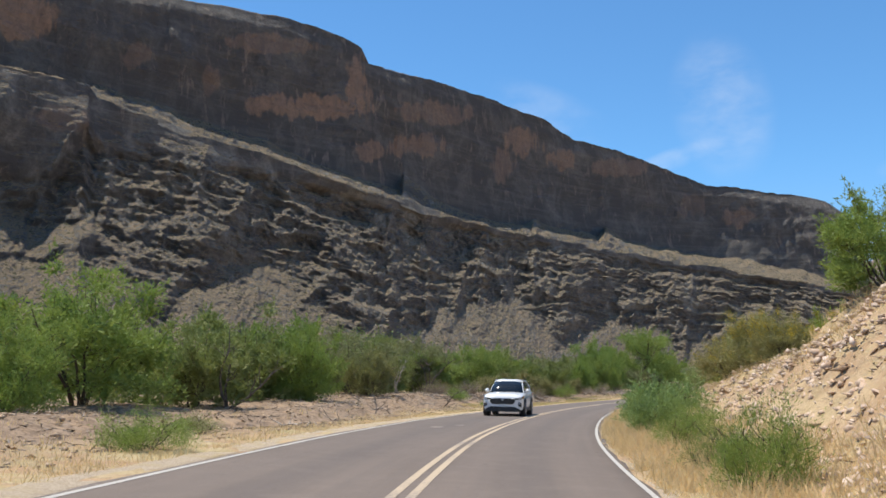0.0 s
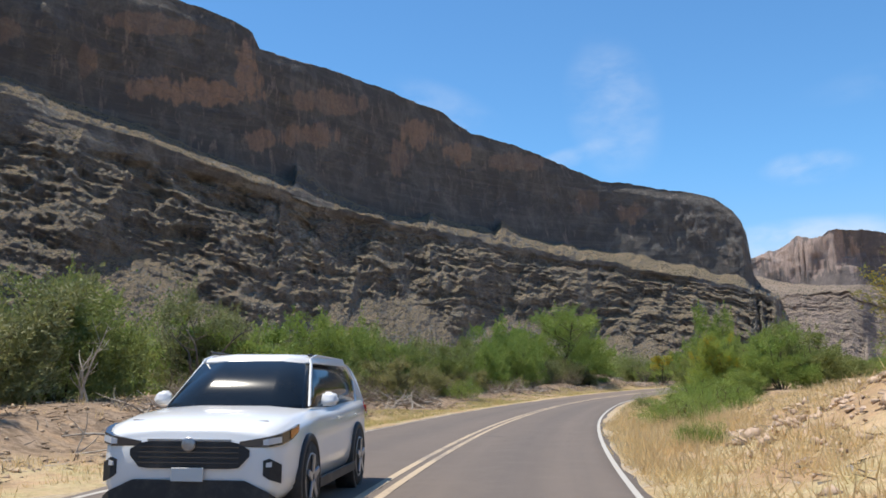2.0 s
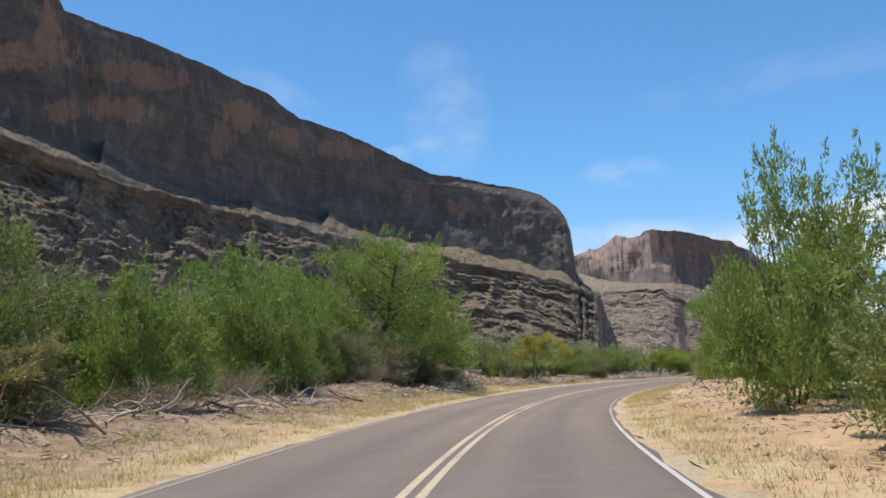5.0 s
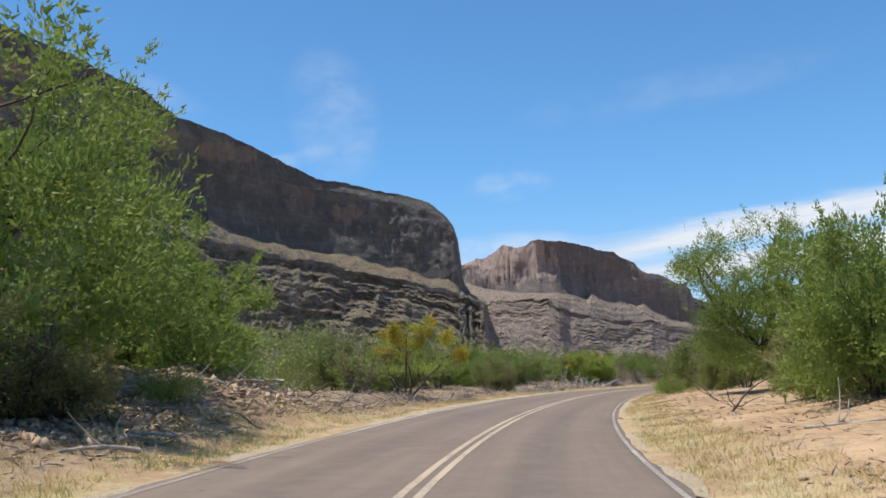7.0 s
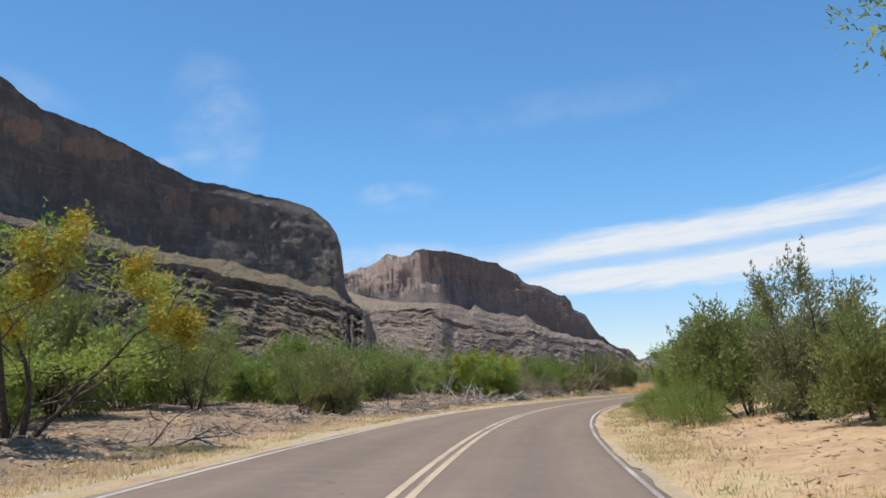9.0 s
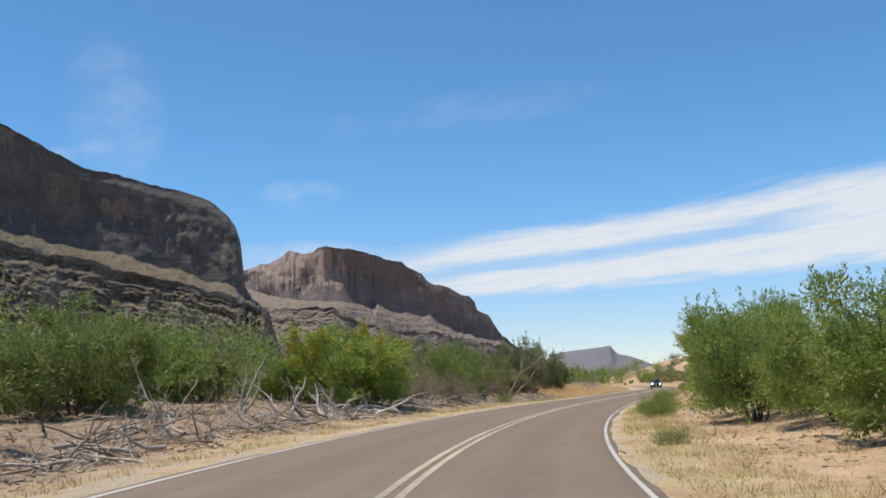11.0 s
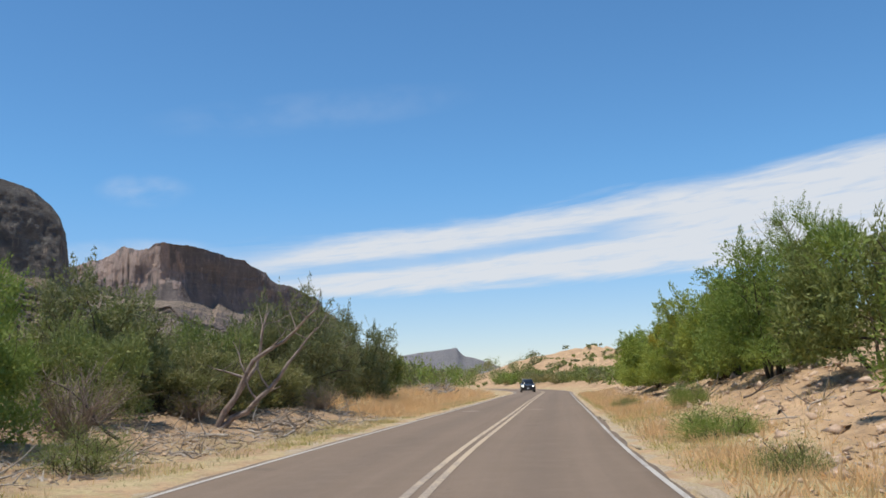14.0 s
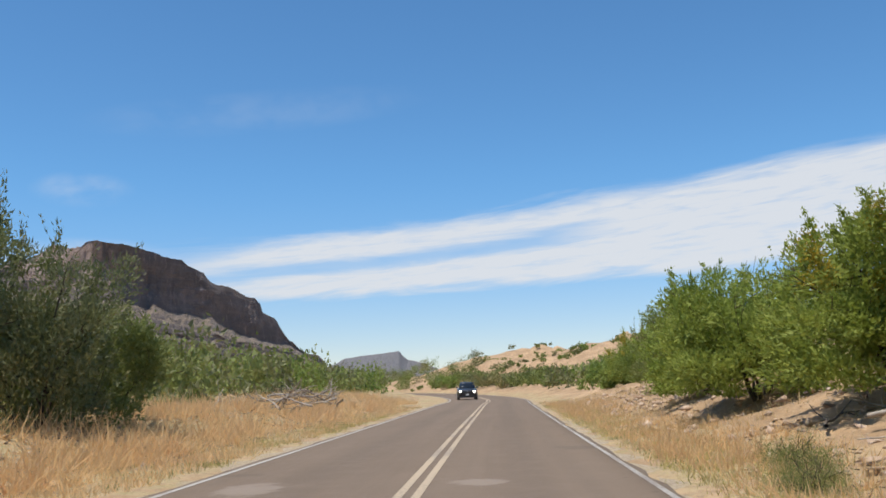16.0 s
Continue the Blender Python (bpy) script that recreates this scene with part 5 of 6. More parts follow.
def far_thicket():
    """The tangle of shrubs on the valley floor, too many to tell apart."""
    r = np.random.default_rng(77)
    spots = []
    for s in np.arange(6, 310, 4.2):
        spots.append((s + r.uniform(-1.5, 1.5), -20.5 + r.uniform(-2.5, 2.5), r.uniform(3.2, 4.8)))
    for s in np.arange(-10, 520, 4.0):
        for l0 in (-27, -38):
            spots.append((s + r.uniform(-2, 2), l0 + r.uniform(-4, 4), r.uniform(3.4, 5.2)))
    for s in np.arange(303, 520, 3.6):
        spots.append((s, -17 + r.uniform(-4, 3), r.uniform(2.2, 3.8)))
    for s in np.arange(342, 500, 2.0):
        spots.append((s, 8 + r.uniform(-1, 6), r.uniform(1.5, 2.7)))
    for s in np.arange(90, 350, 6):
        spots.append((s, 24 + r.uniform(-2, 5), r.uniform(3.2, 4.6)))
    for i in range(260):
        a, d = np.radians(r.uniform(40, 62)), r.uniform(200, 520)
        x, y = 165 + d * np.sin(a), 205 + d * np.cos(a)
        spots.append((x, y, r.uniform(3.0, 5.0), 1))
    for i in range(420):
        spots.append((r.uniform(320, 420), r.uniform(215, 330), r.uniform(0.4, 1.5), 1))
    x, y, h = [], [], []
    for sp in spots:
        px, py = sp[:2] if len(sp) == 4 else at(sp[0], sp[1])
        x.append(float(px)), y.append(float(py)), h.append(sp[2])
    x, y, h = np.array(x), np.array(y), np.array(h)
    s, lat = road_coords(x, y)
    ok = (lat < -9) | (lat > 5.5)
    x, y, h, s, lat = x[ok], y[ok], h[ok], s[ok], lat[ok]
    z = terrain(s, lat, x, y)
    pick = r.integers(0, 8, len(x))
    for mat, kinds in ((leaf_green, (0, 1, 2)), (leaf_bright, (3, 4)), (leaf_dark, (5, 6)), (leaf_olive, (7,))):
        C, Dr, K = [], [], []
        for i in np.nonzero(np.isin(pick, kinds))[0]:
            near = abs(lat[i]) < 23 and s[i] < 310
            n = 150 if h[i] < 1.6 else 2300 if near else 420
            lobes = np.stack([r.normal(0, 0.34 * h[i], 9), r.normal(0, 0.34 * h[i], 9), r.uniform(0.06, 0.82, 9) * h[i]], 1)
            c = lobes[r.integers(0, 9, n)] + r.normal(0, 0.15 * h[i], (n, 3))
            c[:, 2] = np.abs(c[:, 2])
            C.append(c + np.array([x[i], y[i], z[i]]))
            Dr.append(r.normal(0, 0.55, (n, 3)) + np.array([0, 0, 0.7]))
            K.append(np.full(n, 0.36 if near else 0.78))
        V, F = blades(np.concatenate(C), np.concatenate(Dr), 0.5, 0.3, r, np.concatenate(K))
        tagged(new("valley_thicket", mesh_from("valley_thicket", V, F, mat)), "tangled green shrubs covering the valley floor", "shrubs", kind="stuff")


far_thicket()


def dead_tree(s, lat, h, seed, lean, turn, mat=None, label="leafless grey dead tree with long forked limbs"):
    r = np.random.default_rng(seed)
    x, y = at(s, lat)
    root = new("dead_tree")
    root.matrix_basis = pose(float(x), float(y), height(float(x), float(y)) - 0.1, 0, 0, turn)
    paths = []
    for k, (dx, f) in enumerate(((lean, 1.0), (-lean * 0.35, 0.75), (lean * 1.5, 0.8))):
        st = limb(r, (0.08 * k, 0, 0), (dx, r.normal(0, 0.15), 1), h * f, 0.02 * h, 9, 0.4, 0.02)
        paths.append(st)
        for q in range(5):
            i = r.integers(3, 9)
            br = limb(r, st[i][0], np.array([r.normal(0, 0.8), r.normal(0, 0.5), r.uniform(0.2, 1.2)]), h * r.uniform(0.12, 0.32), st[i][1] * 0.6, 5, 0.3, 0.05)
            paths.append(br)
            paths.append(limb(r, br[3][0], np.array([r.normal(0, 0.8), r.normal(0, 0.5), 0.8]), h * 0.1, 0.012, 3, 0.3, 0.05))
    V, F = tubes(paths, 6)
    part_mesh("trunk", mesh_from("trunk", V, F, mat or grey_wood, True), root)
    return tagged(root, label, "dead tree")


dead_tree(266, -9.5, 5.2, 5, 0.9, -52, weathered_wood, "weathered dead tree with long curved limbs")
dead_tree(67.5, -13.4, 4.0, 23, 0.3, -15)
dead_tree(139, -10.4, 3.2, 29, 0.6, -31)
dead_tree(36, -13.2, 3.6, 8, 0.7, -20)
dead_tree(218.5, -9.9, 2.3, 12, 0.15, 0, dead_mat, "bleached dead stump with broken limbs")
dead_tree(60, -13.0, 2.6, 15, 0.2, 0, dead_mat, "bleached dead stump with broken limbs")
dead_tree(212, -9.4, 2.2, 17, 0.25, 0, dead_mat, "bleached dead stump with broken limbs")

# ---------------------------------------------------------------- grass, litter and stones
def grass(name, label, count, s0, s1, lat0, lat1, hgt, mat, seed, per=9, power=1.0, spread=0.09, droop=0.42, patchy=0.0):
    """Tufts of thin blades between two lines along the road."""
    r = np.random.default_rng(seed)
    s = r.uniform(s0, s1, count)
    lat = lat0 + (lat1 - lat0) * r.uniform(0, 1, count) ** power
    x, y = at(s, lat)
    m = vnoise(x * 0.5, y * 0.5, seed) + 0.6 * vnoise(x * 0.13, y * 0.13, seed + 1) > r.uniform(-0.9 + patchy, 0.5 + 0.3 * patchy, count)
    x, y, s, lat = x[m], y[m], s[m], lat[m]
    z = terrain(*road_coords(x, y), x, y)
    k = len(x) * per
    c = np.repeat(np.stack([x, y, z - 0.02], 1), per, axis=0) + r.normal(0, spread, (k, 3)) * np.array([1, 1, 0])
    size = np.repeat(r.uniform(0.5, 1.3, len(x)), per)
    dirs = r.normal(0, droop, (k, 3)) + np.array([0, 0, 1.0])
    V, F = blades(c, dirs, hgt, 0.014 + 0.022 * hgt, r)
    V = V.reshape(k, 3, 3)
    V = c[:, None, :] + (V - c[:, None, :]) * size[:, None, None]
    tagged(new(name, mesh_from(name, V.reshape(-1, 3), F, mat)), label, "grass", kind="stuff")


grass("dry_grass", "pale straw grass along the road verge", 16000, -5, 330, 2.5, 4.4, 0.13, straw_mat, 101, 6, 1.4, 0.12)
grass("dry_grass", "tall straw grass below the road cut", 5200, 4, 72, 2.6, 5.2, 0.36, straw_mat, 102, 9, 1.0, 0.12, 0.6)
grass("dry_grass", "straw grass hanging over the road edge", 3600, -4, 66, 2.12, 3.0, 0.24, straw_mat, 113, 9, 1.0, 0.1, 0.7)
grass("dry_grass", "pale straw grass along the road verge", 18000, -5, 330, -5.9, -8.4, 0.13, straw_mat, 103, 6, 1.4, 0.12)
grass("yellow_grass", "mat of short yellowing grass along the road edge", 15000, 58, 176, -5.7, -8.4, 0.11, yellow_grass, 121, 8, 1.0, 0.14, 0.6, 0.3)
grass("yellow_grass", "mat of short yellowing grass along the road edge", 9000, 100, 215, 2.4, 4.4, 0.075, yellow_grass, 122, 8, 1.3, 0.16, 0.7, 0.7)
grass("yellow_grass", "mat of short yellowing grass along the road edge", 6000, 236, 330, -5.7, -7.0, 0.12, yellow_grass, 123, 8, 1.0, 0.14, 0.6, 0.4)
grass("yellow_grass", "mat of short yellowing grass along the road edge", 6000, 215, 330, 2.4, 4.0, 0.12, yellow_grass, 124, 8, 1.0, 0.14, 0.6, 0.5)
grass("weeds", "short yellow-green weeds along the road edge", 7000, 60, 340, 2.5, 4.4, 0.09, weed_mat, 104, 6, 1.4, 0.12)
grass("weeds", "short yellow-green weeds along the road edge", 7000, 50, 340, -5.8, -8.0, 0.09, weed_mat, 105, 6, 1.4, 0.12)
grass("rusty_grass", "tall rust-coloured dry grass beside the road", 3900, 283, 350, -7.2, -13, 0.62, rust_mat, 106, 14, 1.0, 0.16, 1.0)
grass("rusty_grass", "tall rust-coloured dry grass beside the road", 700, 279, 294, -6.8, -8.6, 0.5, rust_mat, 107, 10, 1.0, 0.12, 0.9)
grass("dry_grass", "dry grass on the crest of the road cut", 7000, -5, 72, 4.4, 12, 0.28, straw_mat, 108, 8, 1.0, 0.12, 0.65)
grass("dry_grass", "dry grass among the shrubs", 3000, 10, 330, -8.5, -16, 0.22, straw_mat, 109, 8)
grass("dry_grass", "bright straw grass along the foot of the bank", 4200, 246, 336, 2.7, 5.4, 0.3, rust_mat, 111, 9, 1.3, 0.14, 0.65)
grass("dry_grass", "bright straw grass along the road verge", 2000, 280, 336, -5.8, -7.6, 0.26, rust_mat, 112, 9, 1.0, 0.14, 0.65)
grass("dry_grass", "dry grass on the bank below the shrubs", 3600, 180, 340, 3.6, 8, 0.22, straw_mat, 110, 8)


def rubble(name, label, count, s0, s1, lat0, lat1, big, mat, seed):
    """Clods and small stones, too many to count: octahedra with knocked-off corners."""
    r = np.random.default_rng(seed)
    x, y = at(r.uniform(s0, s1, count), lat0 + (lat1 - lat0) * r.uniform(0, 1, count))
    m = vnoise(x * 0.35, y * 0.35, seed) + 0.4 * vnoise(x * 0.1, y * 0.1, seed + 1) > r.uniform(-0.8, 0.5, count)
    x, y = x[m], y[m]
    n = len(x)
    z = terrain(*road_coords(x, y), x, y)
    unit = np.array([(1, 0, 0), (-1, 0, 0), (0, 1, 0), (0, -1, 0), (0, 0, 1), (0, 0, -1)], float)
    tri = np.array([(0, 2, 4), (2, 1, 4), (1, 3, 4), (3, 0, 4), (2, 0, 5), (1, 2, 5), (3, 1, 5), (0, 3, 5)])
    size = big * r.uniform(0.25, 1, n) ** 2
    V = unit[None] * r.uniform(0.35, 1.2, (n, 6, 1)) * size[:, None, None] * np.array([1.2, 0.85, 0.5]) + r.normal(0, 0.3, (n, 6, 3)) * size[:, None, None]
    a = r.uniform(0, 6.28, n)
    ca, sa = np.cos(a)[:, None], np.sin(a)[:, None]
    V = np.stack([V[..., 0] * ca - V[..., 1] * sa, V[..., 0] * sa + V[..., 1] * ca, V[..., 2]], 2) + np.stack([x, y, z + 0.02], 1)[:, None]
    F = (tri[None] + (np.arange(n) * 6)[:, None, None]).reshape(-1, 3)
    tagged(new(name, mesh_from(name, V.reshape(-1, 3), F, mat)), label, "rubble", kind="stuff")


rubble("rubble", "loose tan rubble on the road cut", 17000, -6, 58, 3.8, 12, 0.17, stone_mat, 141)
rubble("rubble", "whitish broken rock on the road cut", 8000, -6, 44, 3.9, 11, 0.15, pale_stone, 146)
rubble("rubble", "loose tan rubble on the right bank", 3500, 235, 330, 4.0, 9, 0.22, stone_mat, 142)
rubble("clods", "crumbled soil clods on the left berm", 18000, 0, 330, -6.8, -13, 0.1, clod_mat, 143)
rubble("clods", "brown rubble heaped on the left mound", 3500, 132, 152, -7.6, -12, 0.2, clod_mat, 145)
rubble("clods", "crumbled soil clods on the right verge", 14000, 60, 330, 3.2, 9, 0.075, clod_mat, 144)


def litter(name, label, count, s0, s1, lat0, lat1, size, mat, seed):
    """Twigs and bark scraps strewn on the ground."""
    r = np.random.default_rng(seed)
    x, y = at(r.uniform(s0, s1, count), lat0 + (lat1 - lat0) * r.uniform(0, 1, count))
    m = vnoise(x * 0.4, y * 0.4, seed) + 0.5 * vnoise(x * 0.11, y * 0.11, seed + 1) > r.uniform(-0.7, 0.6, count)
    x, y = x[m], y[m]
    z = terrain(*road_coords(x, y), x, y)
    d = r.normal(0, 1, (len(x), 3)) * np.array([1, 1, 0.22])
    d[:, 2] = np.abs(d[:, 2])
    V, F = blades(np.stack([x, y, z + 0.01], 1), d, size, size * 0.13, r)
    tagged(new(name, mesh_from(name, V, F, mat)), label, "litter", kind="stuff")


litter("twig_litter", "grey twigs strewn under the roadside shrubs", 34000, 0, 320, -7.0, -16, 0.26, twig_mat, 131)
litter("twig_litter", "bleached twigs strewn under the roadside shrubs", 24000, 0, 320, -6.8, -14, 0.24, dead_mat, 132)
litter("twig_litter", "brown bark and twigs heaped below the large tree", 6000, 127, 154, -7.2, -12.5, 0.3, weathered_wood, 135)
litter("twig_litter", "pinkish bark litter beside the road", 7000, 240, 284, -6.6, -10.5, 0.26, dead_mat, 136)
litter("twig_litter", "dark twigs strewn on the right bank", 8000, 0, 320, 4.0, 11, 0.24, twig_mat, 133)
litter("twig_litter", "bleached twigs strewn on the right bank", 12000, 0, 320, 3.6, 10, 0.22, dead_mat, 134)


def build_stones():
    """Angular stones of the road cut; a few shapes in many sizes."""
    r = np.random.default_rng(41)
    shapes = []
    for k in range(5):
        bm = bmesh.new()
        for q in range(11):
            d = r.normal(0, 1, 3)
            bm.verts.new(d / np.linalg.norm(d) * r.uniform(0.42, 0.6) * np.array([1, 1, 0.7]))
        hull = bmesh.ops.convex_hull(bm, input=bm.verts)
        bmesh.ops.delete(bm, geom=list({e for e in hull["geom_unused"] + hull["geom_interior"] if isinstance(e, bmesh.types.BMVert)}), context="VERTS")
        me = bpy.data.meshes.new("stone")
        bm.to_mesh(me)
        bm.free()
        me.materials.append(pale_stone if k % 2 else stone_mat)
        shapes.append(me)
    spots = [(r.uniform(-2, 34), r.uniform(4.4, 11), r.uniform(0.12, 0.42) ** 1.7 + 0.04) for i in range(170)]
    spots += [(r.uniform(34, 66), r.uniform(4.2, 9), r.uniform(0.1, 0.3)) for i in range(30)]
    spots += [(r.uniform(240, 310), r.uniform(4.6, 8), r.uniform(0.06, 0.26)) for i in range(60)]
    spots += [(r.uniform(20, 300), -r.uniform(6.6, 11), r.uniform(0.08, 0.22)) for i in range(30)]
    for s, lat, size in spots:
        size *= 0.68
        x, y = at(s, lat)
        ob = new("stone", shapes[r.integers(0, 5)])
        ob.matrix_basis = pose(float(x), float(y), height(float(x), float(y)) + 0.08 * size, *r.uniform(-25, 25, 2), r.uniform(0, 360)) @ Matrix.Diagonal(
            (size * r.uniform(0.8, 1.5), size, size * r.uniform(0.6, 1.0), 1))
        tagged(ob, "angular tan stone lying on the roadside bank", "stone", "stones on the roadside banks")


build_stones()


def build_marker():
    """Short white stake at the foot of the bank."""
    bm = bmesh.new()
    bmesh.ops.create_cone(bm, cap_ends=True, segments=10, radius1=0.045, radius2=0.04, depth=0.42)
    bmesh.ops.bevel(bm, geom=[e for e in bm.edges if all(v.co.z > 0 for v in e.verts)], offset=0.012, segments=2, affect="EDGES")
    me = bpy.data.meshes.new("marker_stake")
    bm.to_mesh(me)
    bm.free()
    me.materials.append(plain("weathered_white_paint", (0.6, 0.57, 0.52, 1), (0.82, 0.8, 0.76, 1), 12.0))
    x, y = at(223.9, 4.8)
    ob = new("marker_stake", me)
    ob.matrix_basis = pose(float(x), float(y), height(float(x), float(y)) + 0.1, 0, 5, 0)
    tagged(ob, "short white marker stake in sandy soil", "marker post")


build_marker()


def build_branches():
    """Fallen sticks under the shrubs on the left."""
    r = np.random.default_rng(55)
    shapes = []
    for k in range(7):
        st = limb(r, (-0.8, 0, 0.05), (1, r.normal(0, 0.2), 0.05), 1.7, 0.035, 7, 0.25, 0.0)
        paths = [st]
        for q in range(3):
            i = r.integers(2, 6)
            paths.append(limb(r, st[i][0], (r.uniform(0.2, 1), r.normal(0, 0.9), r.uniform(0, 0.7)), r.uniform(0.4, 0.8), 0.018, 4, 0.3, 0.02))
        V, F = tubes(paths, 5)
        shapes.append(mesh_from("fallen_branch", V, F, dead_mat if k % 4 else grey_wood, True))
    spots = [(r.uniform(176, 245), -r.uniform(7.0, 11.5)) for i in range(85)] + [(r.uniform(24, 130), -r.uniform(8.0, 12.5)) for i in range(55)]
    spots += [(r.uniform(130, 176), -r.uniform(7, 11)) for i in range(30)] + [(r.uniform(245, 280), -r.uniform(6.8, 10)) for i in range(34)]
    spots += [(r.uniform(130, 165), r.uniform(5.5, 9)) for i in range(10)] + [(r.uniform(255, 300), r.uniform(5, 8)) for i in range(16)]
    for s, lat in spots:
        x, y = at(s, lat)
        k = r.uniform(0.5, 1.4)
        ob = new("fallen_branch", shapes[r.integers(0, 7)])
        ob.matrix_basis = pose(float(x), float(y), height(float(x), float(y)) + 0.02, r.uniform(-15, 15), r.uniform(-14, 6), r.uniform(0, 360)) @ Matrix.Scale(k, 4)
        tagged(ob, "bleached fallen branch on the sandy ground", "branch", "fallen branches by the road")


build_branches()


def build_driftwood():
    """Thick bleached limbs that a flood left in front of the thicket, some of them sticking up."""
    r = np.random.default_rng(77)
    for i in range(30):
        up = i % 3 == 0
        s, lat = (r.normal(224.5, 1.6), r.normal(-9.1, 0.5)) if up else (r.uniform(221.5, 236), -r.uniform(7.7, 9.4))
        st = limb(r, (0, 0, 0), (1, 0, 1.6 if up else 0.12), r.uniform(1.2, 1.9) if up else r.uniform(1.4, 2.8), r.uniform(0.045, 0.08), 8, 0.35, 0.0 if up else -0.03)
        paths = [st]
        for q in range(3):
            j = r.integers(2, 7)
            paths.append(limb(r, st[j][0], (r.uniform(0.2, 1), r.normal(0, 0.8), r.uniform(0.0, 0.8)), r.uniform(0.4, 0.9), st[j][1] * 0.6, 5, 0.35, 0.0))
        V, F = tubes(paths, 6)
        V[:, 2] = np.maximum(V[:, 2], -0.05)
        x, y = at(s, lat)
        ob = new("driftwood_limb", mesh_from("driftwood_limb", V, F, driftwood_mat, True))
        ob.matrix_basis = pose(float(x), float(y), height(float(x), float(y)) + 0.05, 0, 0, r.uniform(0, 360))
        tagged(ob, "bleached driftwood limb in front of the thicket", "branch", "driftwood by the road")


build_driftwood()


def build_brush_piles():
    """Heaps of dead wood left by floods along the left side."""
    r = np.random.default_rng(66)
    sticks = []
    for k in range(10):
        st = limb(r, (-0.6, 0, 0), (1, 0, 0.0), r.uniform(1.0, 1.9), r.uniform(0.016, 0.045), 6, 0.28, 0.0)
        paths = [st] + [limb(r, st[i][0], (0.6, r.normal(0, 0.7), r.normal(0, 0.4)), 0.5, st[i][1] * 0.6, 4, 0.3, 0.0) for i in (3, 4)]
        V, F = tubes(paths, 5)
        sticks.append(mesh_from("branch", V, F, twig_mat if k % 2 else dead_mat, True))
    for s, lat, k in ((71, -9.8, 1.1), (76, -9.6, 1.2), (80, -9.3, 1.3), (84.5, -9.6, 1.2), (103, -9.6, 1.0), (108, -9.4, 0.9), (113, -9.5, 1.0), (118, -9.2, 0.9), (160, -9.4, 1.0), (163, -8.4, 0.7), (168, -8.6, 0.8), (181, -8.4, 0.7), (187, -8.8, 0.8), (203, -9.0, 1.1), (207, -8.6, 1.2), (211, -8.9, 1.2),
                      (215, -8.4, 0.9), (219, -8.8, 1.1), (224, -8.4, 0.8), (228, -8.8, 0.9), (234, -8.2, 1.0), (238, -8.4, 1.1), (243, -8.0, 0.9), (247, -8.1, 0.8), (58, -9.8, 0.9), (66, -9.6, 0.8),
                      (90, -10.0, 1.0), (98, -9.7, 0.9), (268, -7.9, 0.8), (312, -10.5, 1.4), (318, -10.0, 1.5), (324, -10.8, 1.4)):
        x, y = at(s, lat)
        pile = new("brush_pile")
        pile.matrix_basis = pose(float(x), float(y), height(float(x), float(y)), 0, 0, r.uniform(0, 360)) @ Matrix.Scale(k, 4)
        for q in range(20):
            a, d = r.uniform(0, 6.28), 1.3 * math.sqrt(r.uniform(0, 1))
            ob = new("branch", sticks[r.integers(0, 10)])
            ob.parent = pile
            ob.matrix_basis = pose(d * math.cos(a), d * math.sin(a), 0.06 + r.uniform(0, 0.5) * max(0.0, 1.0 - d * 0.6), r.uniform(0, 360), -r.uniform(-4, 32), r.uniform(0, 360))
            tagged(ob)
        tagged(pile, "heap of bleached dead branches beside the road", "brush pile", "brush piles along the left lane")


build_brush_piles()
for key, (ob, h0, w0) in SIZES.items():
    if key not in USED:
        for o in (*ob.children_recursive, ob):
            bpy.data.objects.remove(o)

# ---------------------------------------------------------------- the two oncoming cars
def paint(name, col, rough=0.25, coat=0.6, metal=0.0, dirt=0.25):
    m, n = material(name)
    p = n.tree.nodes.new("ShaderNodeTexCoord").outputs["Object"]
    c = n.mix(n.ramp(n.noise(p, 2.5, 5, 0.7), 0.45, 0.8, 0.0, dirt), col, (0.4, 0.33, 0.27, 1))
    finish(n, c, rough, None, metal=metal, spec=0.5, coat=coat)
    return m


car_white = paint("white_car_paint", (0.8, 0.8, 0.79, 1), dirt=0.05)
car_dark = paint("dark_car_paint", (0.025, 0.027, 0.03, 1), dirt=0.2)
car_black = paint("black_plastic", (0.02, 0.02, 0.021, 1), 0.6, 0.0, dirt=0.2)
car_glass = paint("tinted_glass", (0.012, 0.016, 0.02, 1), 0.12, 0.0, dirt=0.03)
car_rubber = paint("tyre_rubber", (0.022, 0.021, 0.02, 1), 0.85, 0.0, dirt=0.35)
car_rim = paint("alloy_rim", (0.35, 0.35, 0.36, 1), 0.35, 0.2, 0.8, 0.1)
car_lamp = paint("clear_lamp", (0.62, 0.64, 0.66, 1), 0.12, 0.8, dirt=0.0)
car_smoke = paint("smoked_lamp", (0.05, 0.052, 0.056, 1), 0.15, 0.6, dirt=0.0)
car_amber = paint("amber_lamp", (0.55, 0.16, 0.02, 1), 0.2, 0.5, dirt=0.0)
car_red = paint("red_lamp", (0.35, 0.015, 0.012, 1), 0.2, 0.5, dirt=0.0)
car_plate = paint("number_plate", (0.6, 0.6, 0.58, 1), 0.5, 0.0, dirt=0.1)


def lit_lamp():
    m, n = material("headlight_on")
    e = n.tree.nodes.new("ShaderNodeEmission")
    e.inputs[0].default_value, e.inputs[1].default_value = (1.0, 0.97, 0.9, 1), 7.0
    out = n.tree.nodes.new("ShaderNodeOutputMaterial")
    n.link(e.outputs[0], out.inputs[0])
    return m


lamp_on = lit_lamp()


